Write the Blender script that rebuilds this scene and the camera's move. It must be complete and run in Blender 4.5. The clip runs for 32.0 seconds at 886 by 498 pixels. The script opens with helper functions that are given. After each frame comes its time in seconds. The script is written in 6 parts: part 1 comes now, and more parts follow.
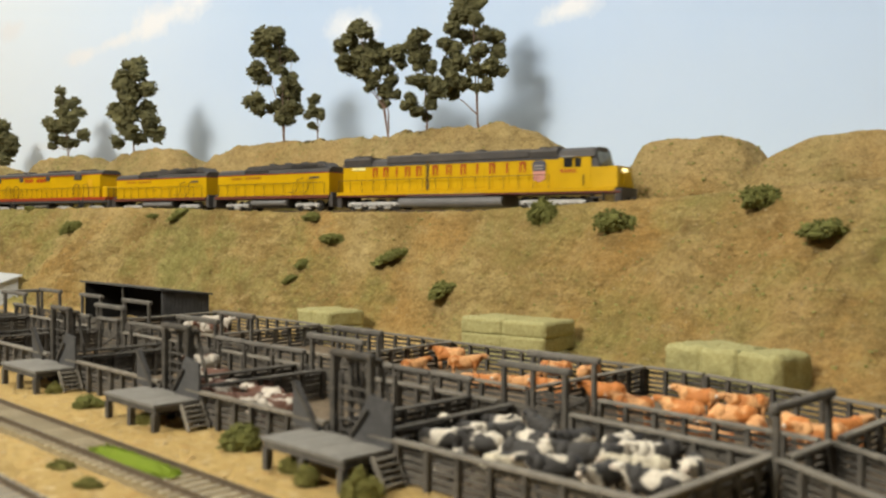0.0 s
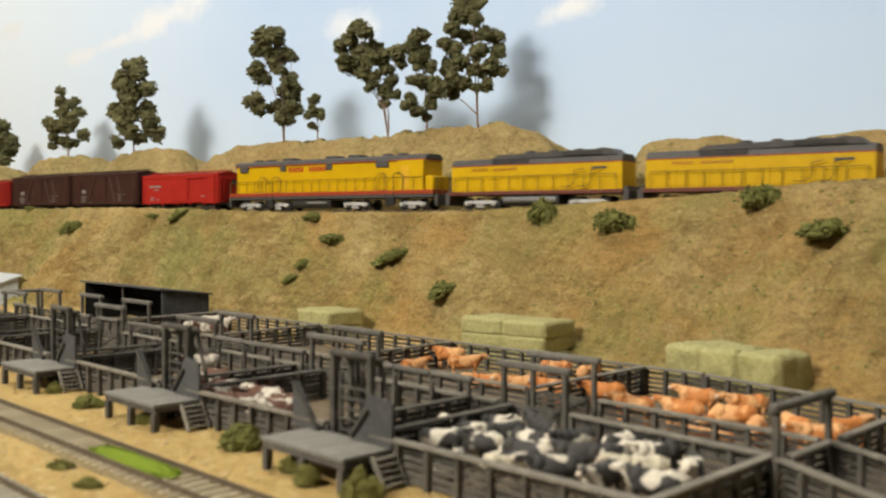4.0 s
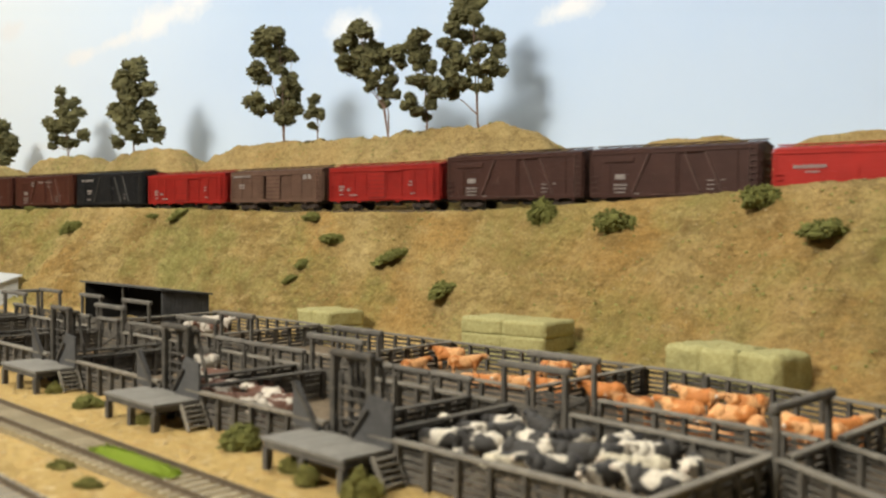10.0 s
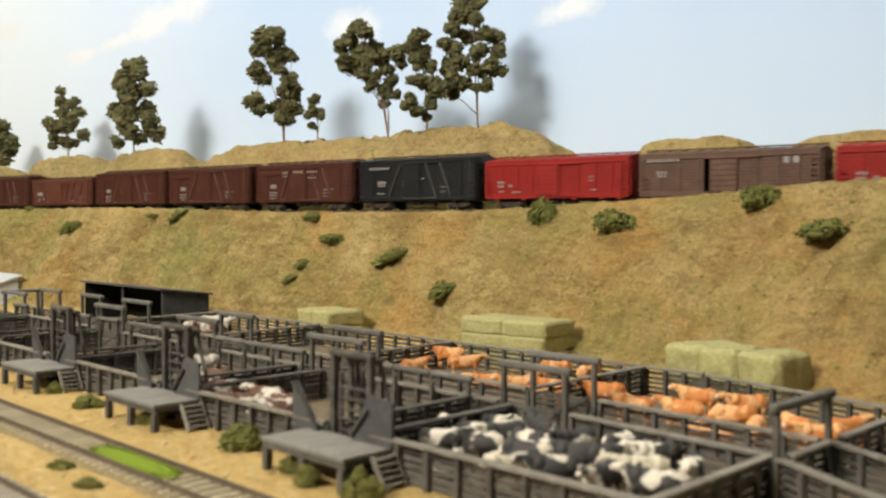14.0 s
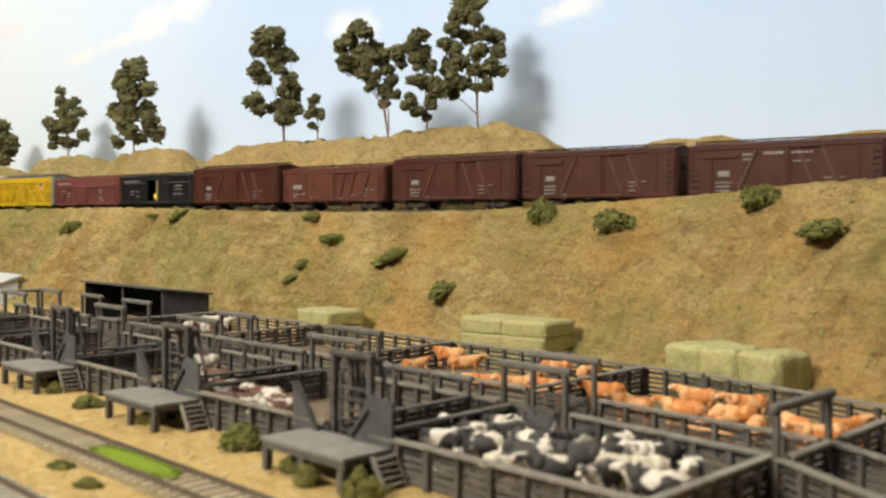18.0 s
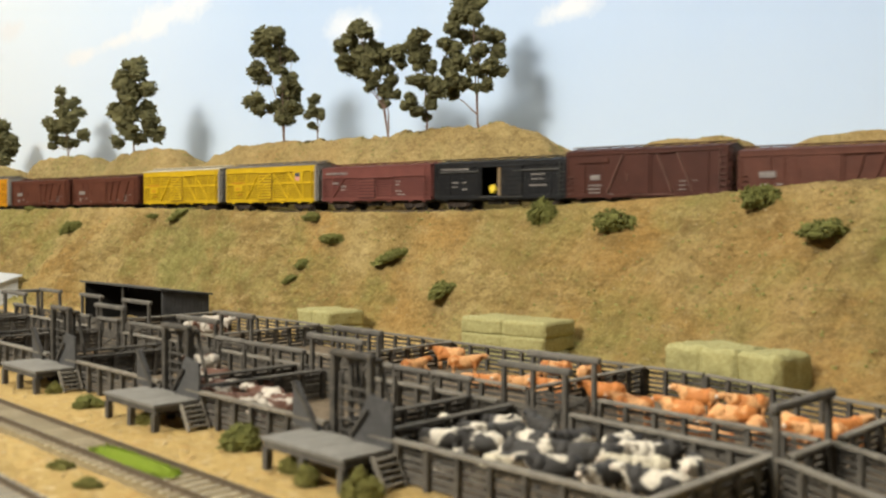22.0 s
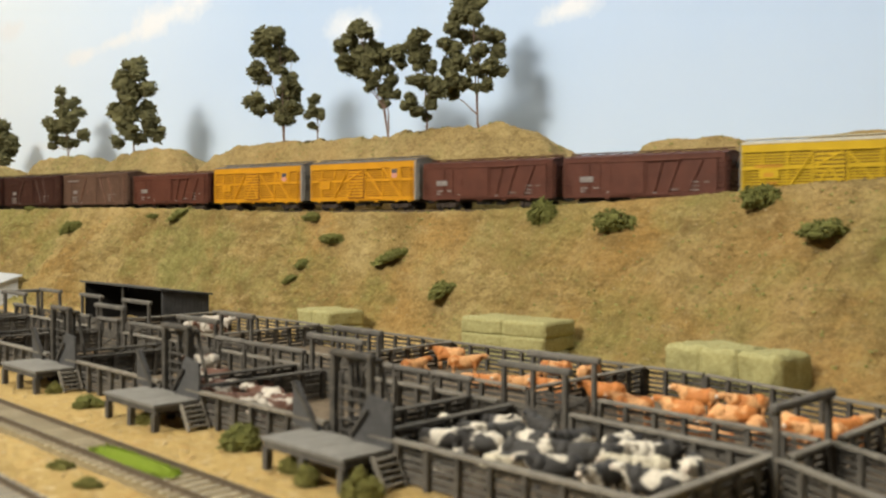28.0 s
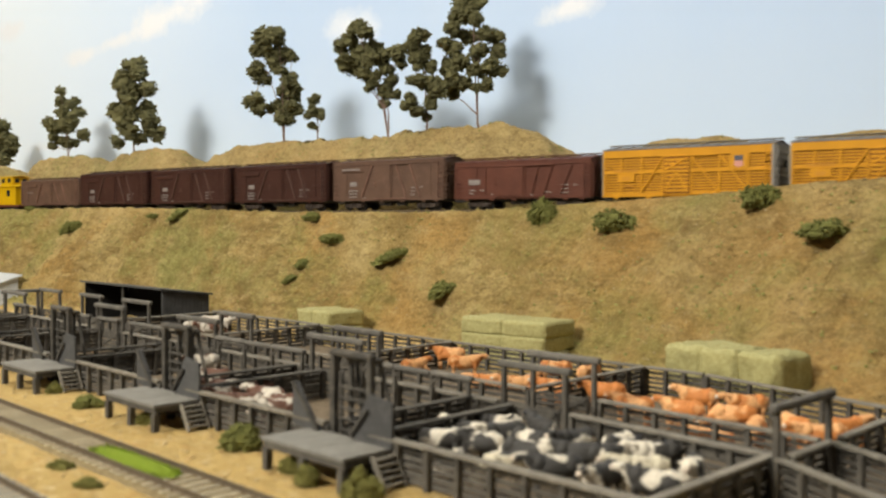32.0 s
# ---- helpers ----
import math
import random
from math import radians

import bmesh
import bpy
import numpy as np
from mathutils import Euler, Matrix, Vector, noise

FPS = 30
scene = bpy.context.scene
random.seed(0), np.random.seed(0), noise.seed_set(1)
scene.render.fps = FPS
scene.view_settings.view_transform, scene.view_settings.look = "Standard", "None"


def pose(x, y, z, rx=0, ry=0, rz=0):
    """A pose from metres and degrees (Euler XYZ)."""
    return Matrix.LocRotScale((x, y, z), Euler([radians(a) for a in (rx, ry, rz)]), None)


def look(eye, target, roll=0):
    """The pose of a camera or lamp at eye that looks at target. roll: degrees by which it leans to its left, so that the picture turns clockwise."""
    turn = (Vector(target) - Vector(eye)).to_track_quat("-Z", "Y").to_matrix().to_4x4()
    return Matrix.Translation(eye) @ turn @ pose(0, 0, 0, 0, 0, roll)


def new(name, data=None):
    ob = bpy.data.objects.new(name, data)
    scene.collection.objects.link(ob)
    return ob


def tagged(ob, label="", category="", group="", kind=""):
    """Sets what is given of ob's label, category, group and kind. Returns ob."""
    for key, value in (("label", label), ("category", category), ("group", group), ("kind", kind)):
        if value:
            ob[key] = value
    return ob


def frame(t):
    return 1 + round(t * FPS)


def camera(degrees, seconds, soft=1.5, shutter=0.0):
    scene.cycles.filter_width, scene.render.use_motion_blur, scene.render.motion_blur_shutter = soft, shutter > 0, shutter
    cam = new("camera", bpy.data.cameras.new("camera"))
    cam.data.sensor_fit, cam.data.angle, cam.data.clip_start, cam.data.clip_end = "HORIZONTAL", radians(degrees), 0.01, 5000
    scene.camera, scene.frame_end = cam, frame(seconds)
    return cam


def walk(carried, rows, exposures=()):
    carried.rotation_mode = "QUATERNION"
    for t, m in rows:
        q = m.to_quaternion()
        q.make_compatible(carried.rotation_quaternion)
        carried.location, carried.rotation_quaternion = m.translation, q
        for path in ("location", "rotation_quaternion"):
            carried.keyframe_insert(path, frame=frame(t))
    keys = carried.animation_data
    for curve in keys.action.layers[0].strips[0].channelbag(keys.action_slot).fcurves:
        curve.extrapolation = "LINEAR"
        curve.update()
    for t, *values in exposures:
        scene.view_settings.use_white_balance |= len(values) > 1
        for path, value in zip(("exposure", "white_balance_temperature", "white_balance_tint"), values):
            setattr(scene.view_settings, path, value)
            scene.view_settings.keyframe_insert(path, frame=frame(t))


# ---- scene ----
# The camera stands still, a hand's width above the yard of a model railway (1:87).
cam = camera(50.83, 32.0, soft=2.3, shutter=0.6)
cam.data.dof.use_dof, cam.data.dof.focus_distance, cam.data.dof.aperture_fstop = True, 1.2, 15.0
EYE = Vector((0.0, 0.0, 0.1036))
VIEW = look(EYE, EYE + Vector((-0.70426, 0.70946, -0.02629)), roll=0.3)
walk(cam, [(0.0, VIEW), (32.0, VIEW)], ((0.0, -0.2), (3.0, -0.21), (8.0, -0.14), (13.0, -0.06), (17.0, -0.02), (20.0, -0.01), (24.0, -0.1), (28.0, -0.15), (32.0, -0.14)))

MM = 0.001

# ---- light: a closed room with ceiling panels, lamps in front of the layout, an added fill ----
world = bpy.data.worlds.new("room_air")
scene.world = world
world.use_nodes = True
world.node_tree.nodes["Background"].inputs[0].default_value = (1.0, 0.96, 0.9, 1)
world.node_tree.nodes["Background"].inputs[1].default_value = 0.05


def area_lamp(name, at, aim, sx, sy, watts, colour):
    data = bpy.data.lights.new(name, "AREA")
    data.shape, data.size, data.size_y, data.energy, data.color = "RECTANGLE", sx, sy, watts, colour
    ob = new(name, data)
    ob.matrix_world = look(at, aim)
    return ob


def spot_lamp(name, at, aim, radius, watts, colour, degrees=70):
    data = bpy.data.lights.new(name, "SPOT")
    data.energy, data.color, data.shadow_soft_size = watts, colour, radius
    data.spot_size, data.spot_blend = radians(degrees), 0.5
    ob = new(name, data)
    ob.matrix_world = look(at, aim)
    return ob


area_lamp("ceiling_panel_light", (-1.2, 0.4, 1.24), (-1.2, 0.42, 0), 3.0, 0.3, 12.5, (1.0, 0.945, 0.825))
area_lamp("aisle_lamp", (-0.5, -1.06, 1.1), (-0.6, 0.65, 0.15), 0.42, 0.28, 38, (1.0, 0.945, 0.825))
area_lamp("near_aisle_lamp", (-0.85, -0.95, 1.12), (-0.8, 0.65, 0.15), 0.44, 0.3, 7, (1.0, 0.945, 0.825))
# added fill lamp, there only to brighten the left of the backdrop
spot_lamp("left_fill_lamp", (-2.4, -0.75, 1.15), (-2.1, 0.7, 0.3), 0.3, 17, (1.0, 0.96, 0.9), 64)


# ---- materials ----
def nodes(name, rough=0.7, metal=0.0, spec=0.35):
    m = bpy.data.materials.new(name)
    m.use_nodes = True
    t = m.node_tree
    b = t.nodes["Principled BSDF"]
    b.inputs["Roughness"].default_value, b.inputs["Metallic"].default_value = rough, metal
    b.inputs["Specular IOR Level"].default_value = spec
    return m, t, b


def coords(t, world_space=False, stretch=(1, 1, 1)):
    mp = t.nodes.new("ShaderNodeMapping")
    mp.inputs["Scale"].default_value = stretch
    if world_space:
        t.links.new(t.nodes.new("ShaderNodeNewGeometry").outputs["Position"], mp.inputs[0])
    else:
        t.links.new(t.nodes.new("ShaderNodeTexCoord").outputs["Object"], mp.inputs[0])
    return mp.outputs[0]


def noise_of(t, vec, scale, detail=4, rough=0.6):
    n = t.nodes.new("ShaderNodeTexNoise")
    n.inputs["Scale"].default_value, n.inputs["Detail"].default_value, n.inputs["Roughness"].default_value = scale, detail, rough
    t.links.new(vec, n.inputs["Vector"])
    return n.outputs["Fac"]


def ramp(t, fac, stops):
    r = t.nodes.new("ShaderNodeValToRGB")
    e = r.color_ramp.elements
    while len(e) < len(stops):
        e.new(0.5)
    for el, (p, c) in zip(e, stops):
        el.position, el.color = p, (*c, 1)
    t.links.new(fac, r.inputs[0])
    return r.outputs[0]


def mix(t, fac, a, b, kind="MIX"):
    m = t.nodes.new("ShaderNodeMix")
    m.data_type, m.blend_type = "RGBA", kind
    for sock, v in ((m.inputs[0], fac), (m.inputs[6], a), (m.inputs[7], b)):
        if isinstance(v, bpy.types.NodeSocket):
            t.links.new(v, sock)
        else:
            sock.default_value = v if isinstance(v, (int, float)) else (*v, 1)
    return m.outputs[2]


def bump(t, b, height, strength=0.4, dist=0.0006):
    n = t.nodes.new("ShaderNodeBump")
    n.inputs["Strength"].default_value, n.inputs["Distance"].default_value = strength, dist
    t.links.new(height, n.inputs["Height"])
    t.links.new(n.outputs[0], b.inputs["Normal"])


def shade(c, k):
    return tuple(min(1.0, v * k) for v in c)


def painted(name, colour, rough=0.5, wear=0.25, dirt=(0.2, 0.15, 0.1), spread=0.12, metal=0.0, spec=0.35):
    """Paint on a model: small shifts of tone, a little grime, fine grain."""
    m, t, b = nodes(name, rough, metal, spec)
    v = coords(t)
    big, fine = noise_of(t, v, 55, 4), noise_of(t, v, 900, 3)
    base = ramp(t, big, [(0.3, shade(colour, 1 - spread)), (0.7, shade(colour, 1 + spread))])
    mask = ramp(t, noise_of(t, v, 130, 6, 0.7), [(0.5, (0, 0, 0)), (0.85, (wear, wear, wear))])
    t.links.new(mix(t, mask, base, dirt), b.inputs["Base Color"])
    bump(t, b, fine, 0.12, 0.0002)
    return m


def timber(name, dark, light, vary=1.0):
    """Weathered dark wood, lighter where it is worn, each piece of its own tone."""
    m, t, b = nodes(name, 0.85, 0, 0.2)
    v = coords(t, True, (1, 1, 1))
    grain = noise_of(t, coords(t, True, (0.12, 0.12, 1)), 700, 4, 0.7)
    info = t.nodes.new("ShaderNodeObjectInfo")
    tone = ramp(t, info.outputs["Random"], [(0.0, shade(dark, 1 - 0.15 * vary)), (1.0, shade(dark, 1 + 0.35 * vary))])
    worn = ramp(t, noise_of(t, v, 160, 5, 0.7), [(0.45, (0, 0, 0)), (0.75, (0.8, 0.8, 0.8))])
    c = mix(t, worn, tone, light)
    c = mix(t, ramp(t, grain, [(0.35, (0.25, 0.25, 0.25)), (0.65, (0, 0, 0))]), c, shade(dark, 0.5))
    t.links.new(c, b.inputs["Base Color"])
    bump(t, b, grain, 0.4, 0.0004)
    return m


def soil(name):
    """Scenic earth: ochre dirt, tan dust, olive turf in drifts, rusty patches, scattered grit, relief painted in as
    tone.
    """
    m, t, b = nodes(name, 0.97, 0, 0.1)
    v = coords(t, True)
    slope = coords(t, True, (1.0, 1.0, 0.75))
    fine, grain = noise_of(t, v, 210, 6, 0.75), noise_of(t, v, 620, 3, 0.7)
    n2 = noise_of(t, slope, 15, 8, 0.62)
    dirt = ramp(t, n2, [(0.3, (0.215, 0.147, 0.052)), (0.43, (0.355, 0.252, 0.093)), (0.54, (0.435, 0.322, 0.128)), (0.7, (0.545, 0.42, 0.188))])
    rust = ramp(t, noise_of(t, v, 7.0, 5, 0.58), [(0.5, (0, 0, 0)), (0.63, (0.62, 0.62, 0.62))])
    c = mix(t, rust, dirt, (0.49, 0.28, 0.085))
    pos = t.nodes.new("ShaderNodeSeparateXYZ")
    t.links.new(v, pos.inputs[0])
    # dark and pale streaks paint in shaded creases and lit ledges
    relief_tone = noise_of(t, coords(t, True, (0.55, 1.3, 1.7)), 46, 7, 0.72)
    c = mix(t, ramp(t, relief_tone, [(0.35, (0.7, 0.7, 0.7)), (0.45, (0, 0, 0))]), c, (0.22, 0.14, 0.05))
    c = mix(t, ramp(t, relief_tone, [(0.53, (0, 0, 0)), (0.64, (0.65, 0.65, 0.65))]), c, (0.58, 0.44, 0.2))
    crack = noise_of(t, coords(t, True, (0.8, 0.8, 2.0)), 34, 6, 0.62)
    lines = ramp(t, crack, [(0.44, (0, 0, 0)), (0.485, (1, 1, 1)), (0.5, (1, 1, 1)), (0.56, (0, 0, 0))])
    turf = mix(t, fine, (0.19, 0.195, 0.052), (0.4, 0.365, 0.13))
    drift = ramp(t, noise_of(t, v, 9.0, 9, 0.68), [(0.47, (0, 0, 0)), (0.6, (0.82, 0.82, 0.82))])
    c = mix(t, drift, c, turf)
    # barer, rusty earth towards the near end of the bank
    bare = mix(t, 1.0, ramp(t, noise_of(t, v, 6.5, 6, 0.62), [(0.44, (0, 0, 0)), (0.6, (0.45, 0.45, 0.45))]), ramp(t, add_scaled(t, pos.outputs[0], 2.5, 1.6), [(0.0, (0.12, 0.12, 0.12)), (0.7, (1, 1, 1))]), "MULTIPLY")
    c = mix(t, bare, c, mix(t, n2, (0.34, 0.185, 0.06), (0.52, 0.33, 0.12)))
    # the hills behind the track are coloured paler, from a set height up
    high = ramp(t, pos.outputs[2], [(0.125, (0, 0, 0)), (0.155, (0.5, 0.5, 0.5))])
    c = mix(t, high, c, mix(t, n2, (0.42, 0.3, 0.12), (0.66, 0.52, 0.27)))
    # dark lines put shade into the rock crevices by colour
    crevice_shade = t.nodes.new("ShaderNodeMath")
    crevice_shade.operation = "MULTIPLY"
    t.links.new(lines, crevice_shade.inputs[0])
    t.links.new(ramp(t, noise_of(t, v, 8, 3, 0.5), [(0.42, (0.06, 0.06, 0.06)), (0.62, (0.55, 0.55, 0.55))]), crevice_shade.inputs[1])
    c = mix(t, crevice_shade.outputs[0], c, (0.2, 0.135, 0.055))
    crumbs = ramp(t, fine, [(0.34, (0.4, 0.4, 0.4)), (0.48, (0, 0, 0))])
    c = mix(t, crumbs, c, (0.2, 0.13, 0.045))
    pale = ramp(t, fine, [(0.54, (0, 0, 0)), (0.7, (0.5, 0.5, 0.5))])
    c = mix(t, pale, c, (0.47, 0.36, 0.165))
    specks = ramp(t, grain, [(0.66, (0, 0, 0)), (0.74, (0.6, 0.6, 0.6))])
    c = mix(t, specks, c, (0.6, 0.5, 0.3))
    for scale, lo in ((430, 0.72), (120, 0.88)):
        c = mix(t, 1.0, c, ramp(t, noise_of(t, v, scale, 4, 0.7), [(0.36, (lo, lo, lo)), (0.64, (1, 1, 1))]), "MULTIPLY")
    # the flat yard is paler, yellow sand
    low = ramp(t, pos.outputs[2], [(0.001, (1, 1, 1)), (0.009, (0, 0, 0))])
    sand = mix(t, noise_of(t, v, 28, 7, 0.7), (0.45, 0.295, 0.095), (0.7, 0.52, 0.22))
    sand = mix(t, ramp(t, noise_of(t, v, 75, 6, 0.7), [(0.54, (0, 0, 0)), (0.68, (0.55, 0.55, 0.55))]), sand, (0.5, 0.26, 0.085))
    sand = mix(t, ramp(t, noise_of(t, v, 130, 5, 0.7), [(0.55, (0, 0, 0)), (0.66, (0.6, 0.6, 0.6))]), sand, (0.78, 0.66, 0.4))
    sand = mix(t, ramp(t, fine, [(0.35, (0.5, 0.5, 0.5)), (0.55, (0, 0, 0))]), sand, (0.4, 0.26, 0.11))
    t.links.new(mix(t, low, c, sand), b.inputs["Base Color"])
    relief = mix(t, 0.4, noise_of(t, v, 75, 8, 0.66), crack)
    bump(t, b, relief, 1.0, 0.015)
    return m


def foam(name, dark, light, scale=420, relief=0.0006):
    """Ground foam of model foliage: crumbly, two tones."""
    m, t, b = nodes(name, 0.95, 0, 0.15)
    v = coords(t, True)
    n = noise_of(t, v, scale, 5, 0.75)
    info = t.nodes.new("ShaderNodeNewGeometry")
    c = ramp(t, n, [(0.3, dark), (0.7, light)])
    tone = ramp(t, info.outputs["Random Per Island"], [(0.0, (0.75, 0.75, 0.75)), (1.0, (1.0, 1.0, 1.0))])
    t.links.new(mix(t, 1.0, c, tone, "MULTIPLY"), b.inputs["Base Color"])
    bump(t, b, n, 0.9, relief)
    return m


def plain(name, colour, rough=0.6, metal=0.0, glow=0.0):
    m, t, b = nodes(name, rough, metal)
    n = noise_of(t, coords(t), 180, 3)
    t.links.new(ramp(t, n, [(0.3, shade(colour, 0.9)), (0.7, shade(colour, 1.08))]), b.inputs["Base Color"])
    if glow:
        b.inputs["Emission Color"].default_value, b.inputs["Emission Strength"].default_value = (*colour, 1), glow
    return m


# painted clouds on the backdrop: along, up, half sizes (metres), tilt, strength
CLOUDS = ((-0.69, 0.432, 0.12, 0.03, 8.5, 0.9), (-0.82, 0.405, 0.11, 0.014, 8, 0.75), (-0.925, 0.39, 0.06, 0.017, 3, 0.75), (-1.153, 0.462, 0.06, 0.022, 5, 0.7), (-0.304, 0.362, 0.055, 0.03, 0, 0.75), (0.021, 0.347, 0.05, 0.016, 11, 0.9), (-1.04, 0.24, 0.06, 0.012, 0, 0.5))


def add_scaled(t, value, k, plus):
    n = t.nodes.new("ShaderNodeMath")
    n.operation = "MULTIPLY_ADD"
    n.inputs[1].default_value, n.inputs[2].default_value = k, plus
    t.links.new(value, n.inputs[0])
    return n.outputs[0]


def sky_paint(name):
    """The painted backdrop: pale blue, whiter near the hills, with soft white clouds."""
    m, t, b = nodes(name, 0.9, 0, 0.1)
    v = coords(t)
    pos = t.nodes.new("ShaderNodeSeparateXYZ")
    t.links.new(v, pos.inputs[0])
    c = ramp(t, pos.outputs[2], [(0.1, (0.56, 0.67, 0.83)), (0.35, (0.465, 0.59, 0.8)), (0.7, (0.35, 0.5, 0.74))])
    c = mix(t, ramp(t, noise_of(t, v, 5, 4), [(0.4, (0, 0, 0)), (0.75, (0.25, 0.25, 0.25))]), c, (0.6, 0.68, 0.8))
    # whiter towards the left end, painting in the stronger light there
    c = mix(t, ramp(t, add_scaled(t, pos.outputs[0], -0.8, -0.35), [(0.0, (0, 0, 0)), (0.62, (0.92, 0.92, 0.92))]), c, (0.79, 0.875, 0.97))
    wisp = noise_of(t, v, 14, 7, 0.66)
    for x, z, rx, rz, turn, much in CLOUDS:
        mp = t.nodes.new("ShaderNodeMapping")
        mp.vector_type = "TEXTURE"
        mp.inputs["Location"].default_value, mp.inputs["Scale"].default_value = (x, 0, z), (rx, 1000, rz)
        mp.inputs["Rotation"].default_value = (0, radians(-turn), 0)
        t.links.new(v, mp.inputs[0])
        far = t.nodes.new("ShaderNodeVectorMath")
        far.operation = "LENGTH"
        t.links.new(mp.outputs[0], far.inputs[0])
        add = add_scaled(t, wisp, 2.4, -1.2)
        tot = t.nodes.new("ShaderNodeMath")
        t.links.new(far.outputs["Value"], tot.inputs[0])
        t.links.new(add, tot.inputs[1])
        c = mix(t, ramp(t, tot.outputs[0], [(0.25, (much, much, much)), (1.2, (0, 0, 0))]), c, (0.76, 0.785, 0.85))
    t.links.new(c, b.inputs["Base Color"])
    return m


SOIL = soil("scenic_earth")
TIMBER = timber("dark_timber", (0.078, 0.071, 0.061), (0.19, 0.171, 0.14))
LINTEL = timber("weathered_lintels", (0.115, 0.106, 0.092), (0.235, 0.215, 0.182))
CHUTE = timber("chute_timber", (0.06, 0.055, 0.048), (0.15, 0.135, 0.11))
PLANK = timber("grey_planks", (0.165, 0.15, 0.124), (0.32, 0.29, 0.236))
DECK = timber("grey_deck_boards", (0.2, 0.192, 0.172), (0.26, 0.25, 0.226), 0.2)
# pale timber; on the rear alley caps it paints in light
PALE_TIMBER = timber("pale_plain_timber", (0.16, 0.14, 0.11), (0.36, 0.32, 0.25))
SHEDM = timber("slate_shed_boards", (0.072, 0.071, 0.07), (0.11, 0.108, 0.106), 0.4)
SKY = sky_paint("painted_sky")
WALLM = plain("room_wall_paint", (0.72, 0.69, 0.63), 0.9)
CEILM = plain("room_ceiling_paint", (0.8, 0.79, 0.76), 0.9)
FLOORM = plain("room_carpet", (0.2, 0.19, 0.18), 0.95)
RAILM = painted("weathered_rail", (0.11, 0.082, 0.052), 0.6, 0.4, metal=0.2)
TIEM = timber("tie_wood", (0.36, 0.315, 0.225), (0.5, 0.44, 0.315))
BALLAST = foam("ballast_grit", (0.1, 0.074, 0.038), (0.36, 0.28, 0.15), 600)
TAN_BALLAST = foam("tan_ballast_grit", (0.26, 0.185, 0.08), (0.5, 0.39, 0.19), 600)
GRAVEL = foam("grey_ballast", (0.16, 0.15, 0.135), (0.34, 0.32, 0.29), 700)
STEEL = painted("truck_black", (0.025, 0.024, 0.023), 0.65, 0.3)
SILVER = painted("silver_truck", (0.72, 0.715, 0.7), 0.25, 0.7, (0.08, 0.07, 0.06), 0.15, metal=0.4)
LEAF = foam("tree_foam", (0.066, 0.064, 0.029), (0.235, 0.222, 0.105), 600, 0.0012)
BUSH = foam("bush_foam", (0.1, 0.103, 0.03), (0.24, 0.245, 0.075), 800)
BUSH2 = foam("olive_bush_foam", (0.085, 0.085, 0.022), (0.28, 0.26, 0.08), 700)
TURF = foam("bright_turf", (0.15, 0.24, 0.015), (0.32, 0.4, 0.045), 800)
BARK = plain("tree_armature", (0.2, 0.13, 0.1), 0.8)
HAY = foam("hay", (0.34, 0.315, 0.125), (0.58, 0.54, 0.27), 420)
LETTER = plain("lettering_white", (0.27, 0.245, 0.23), 0.6)
LETTER_DIM = plain("worn_white_panel", (0.2, 0.175, 0.165), 0.7)
LETTER_RED = plain("lettering_red", (0.36, 0.05, 0.008), 0.5)
FADED_RED = plain("faded_lettering_red", (0.36, 0.15, 0.01), 0.5)
GLASS = plain("dark_glazing", (0.02, 0.02, 0.02), 0.1)


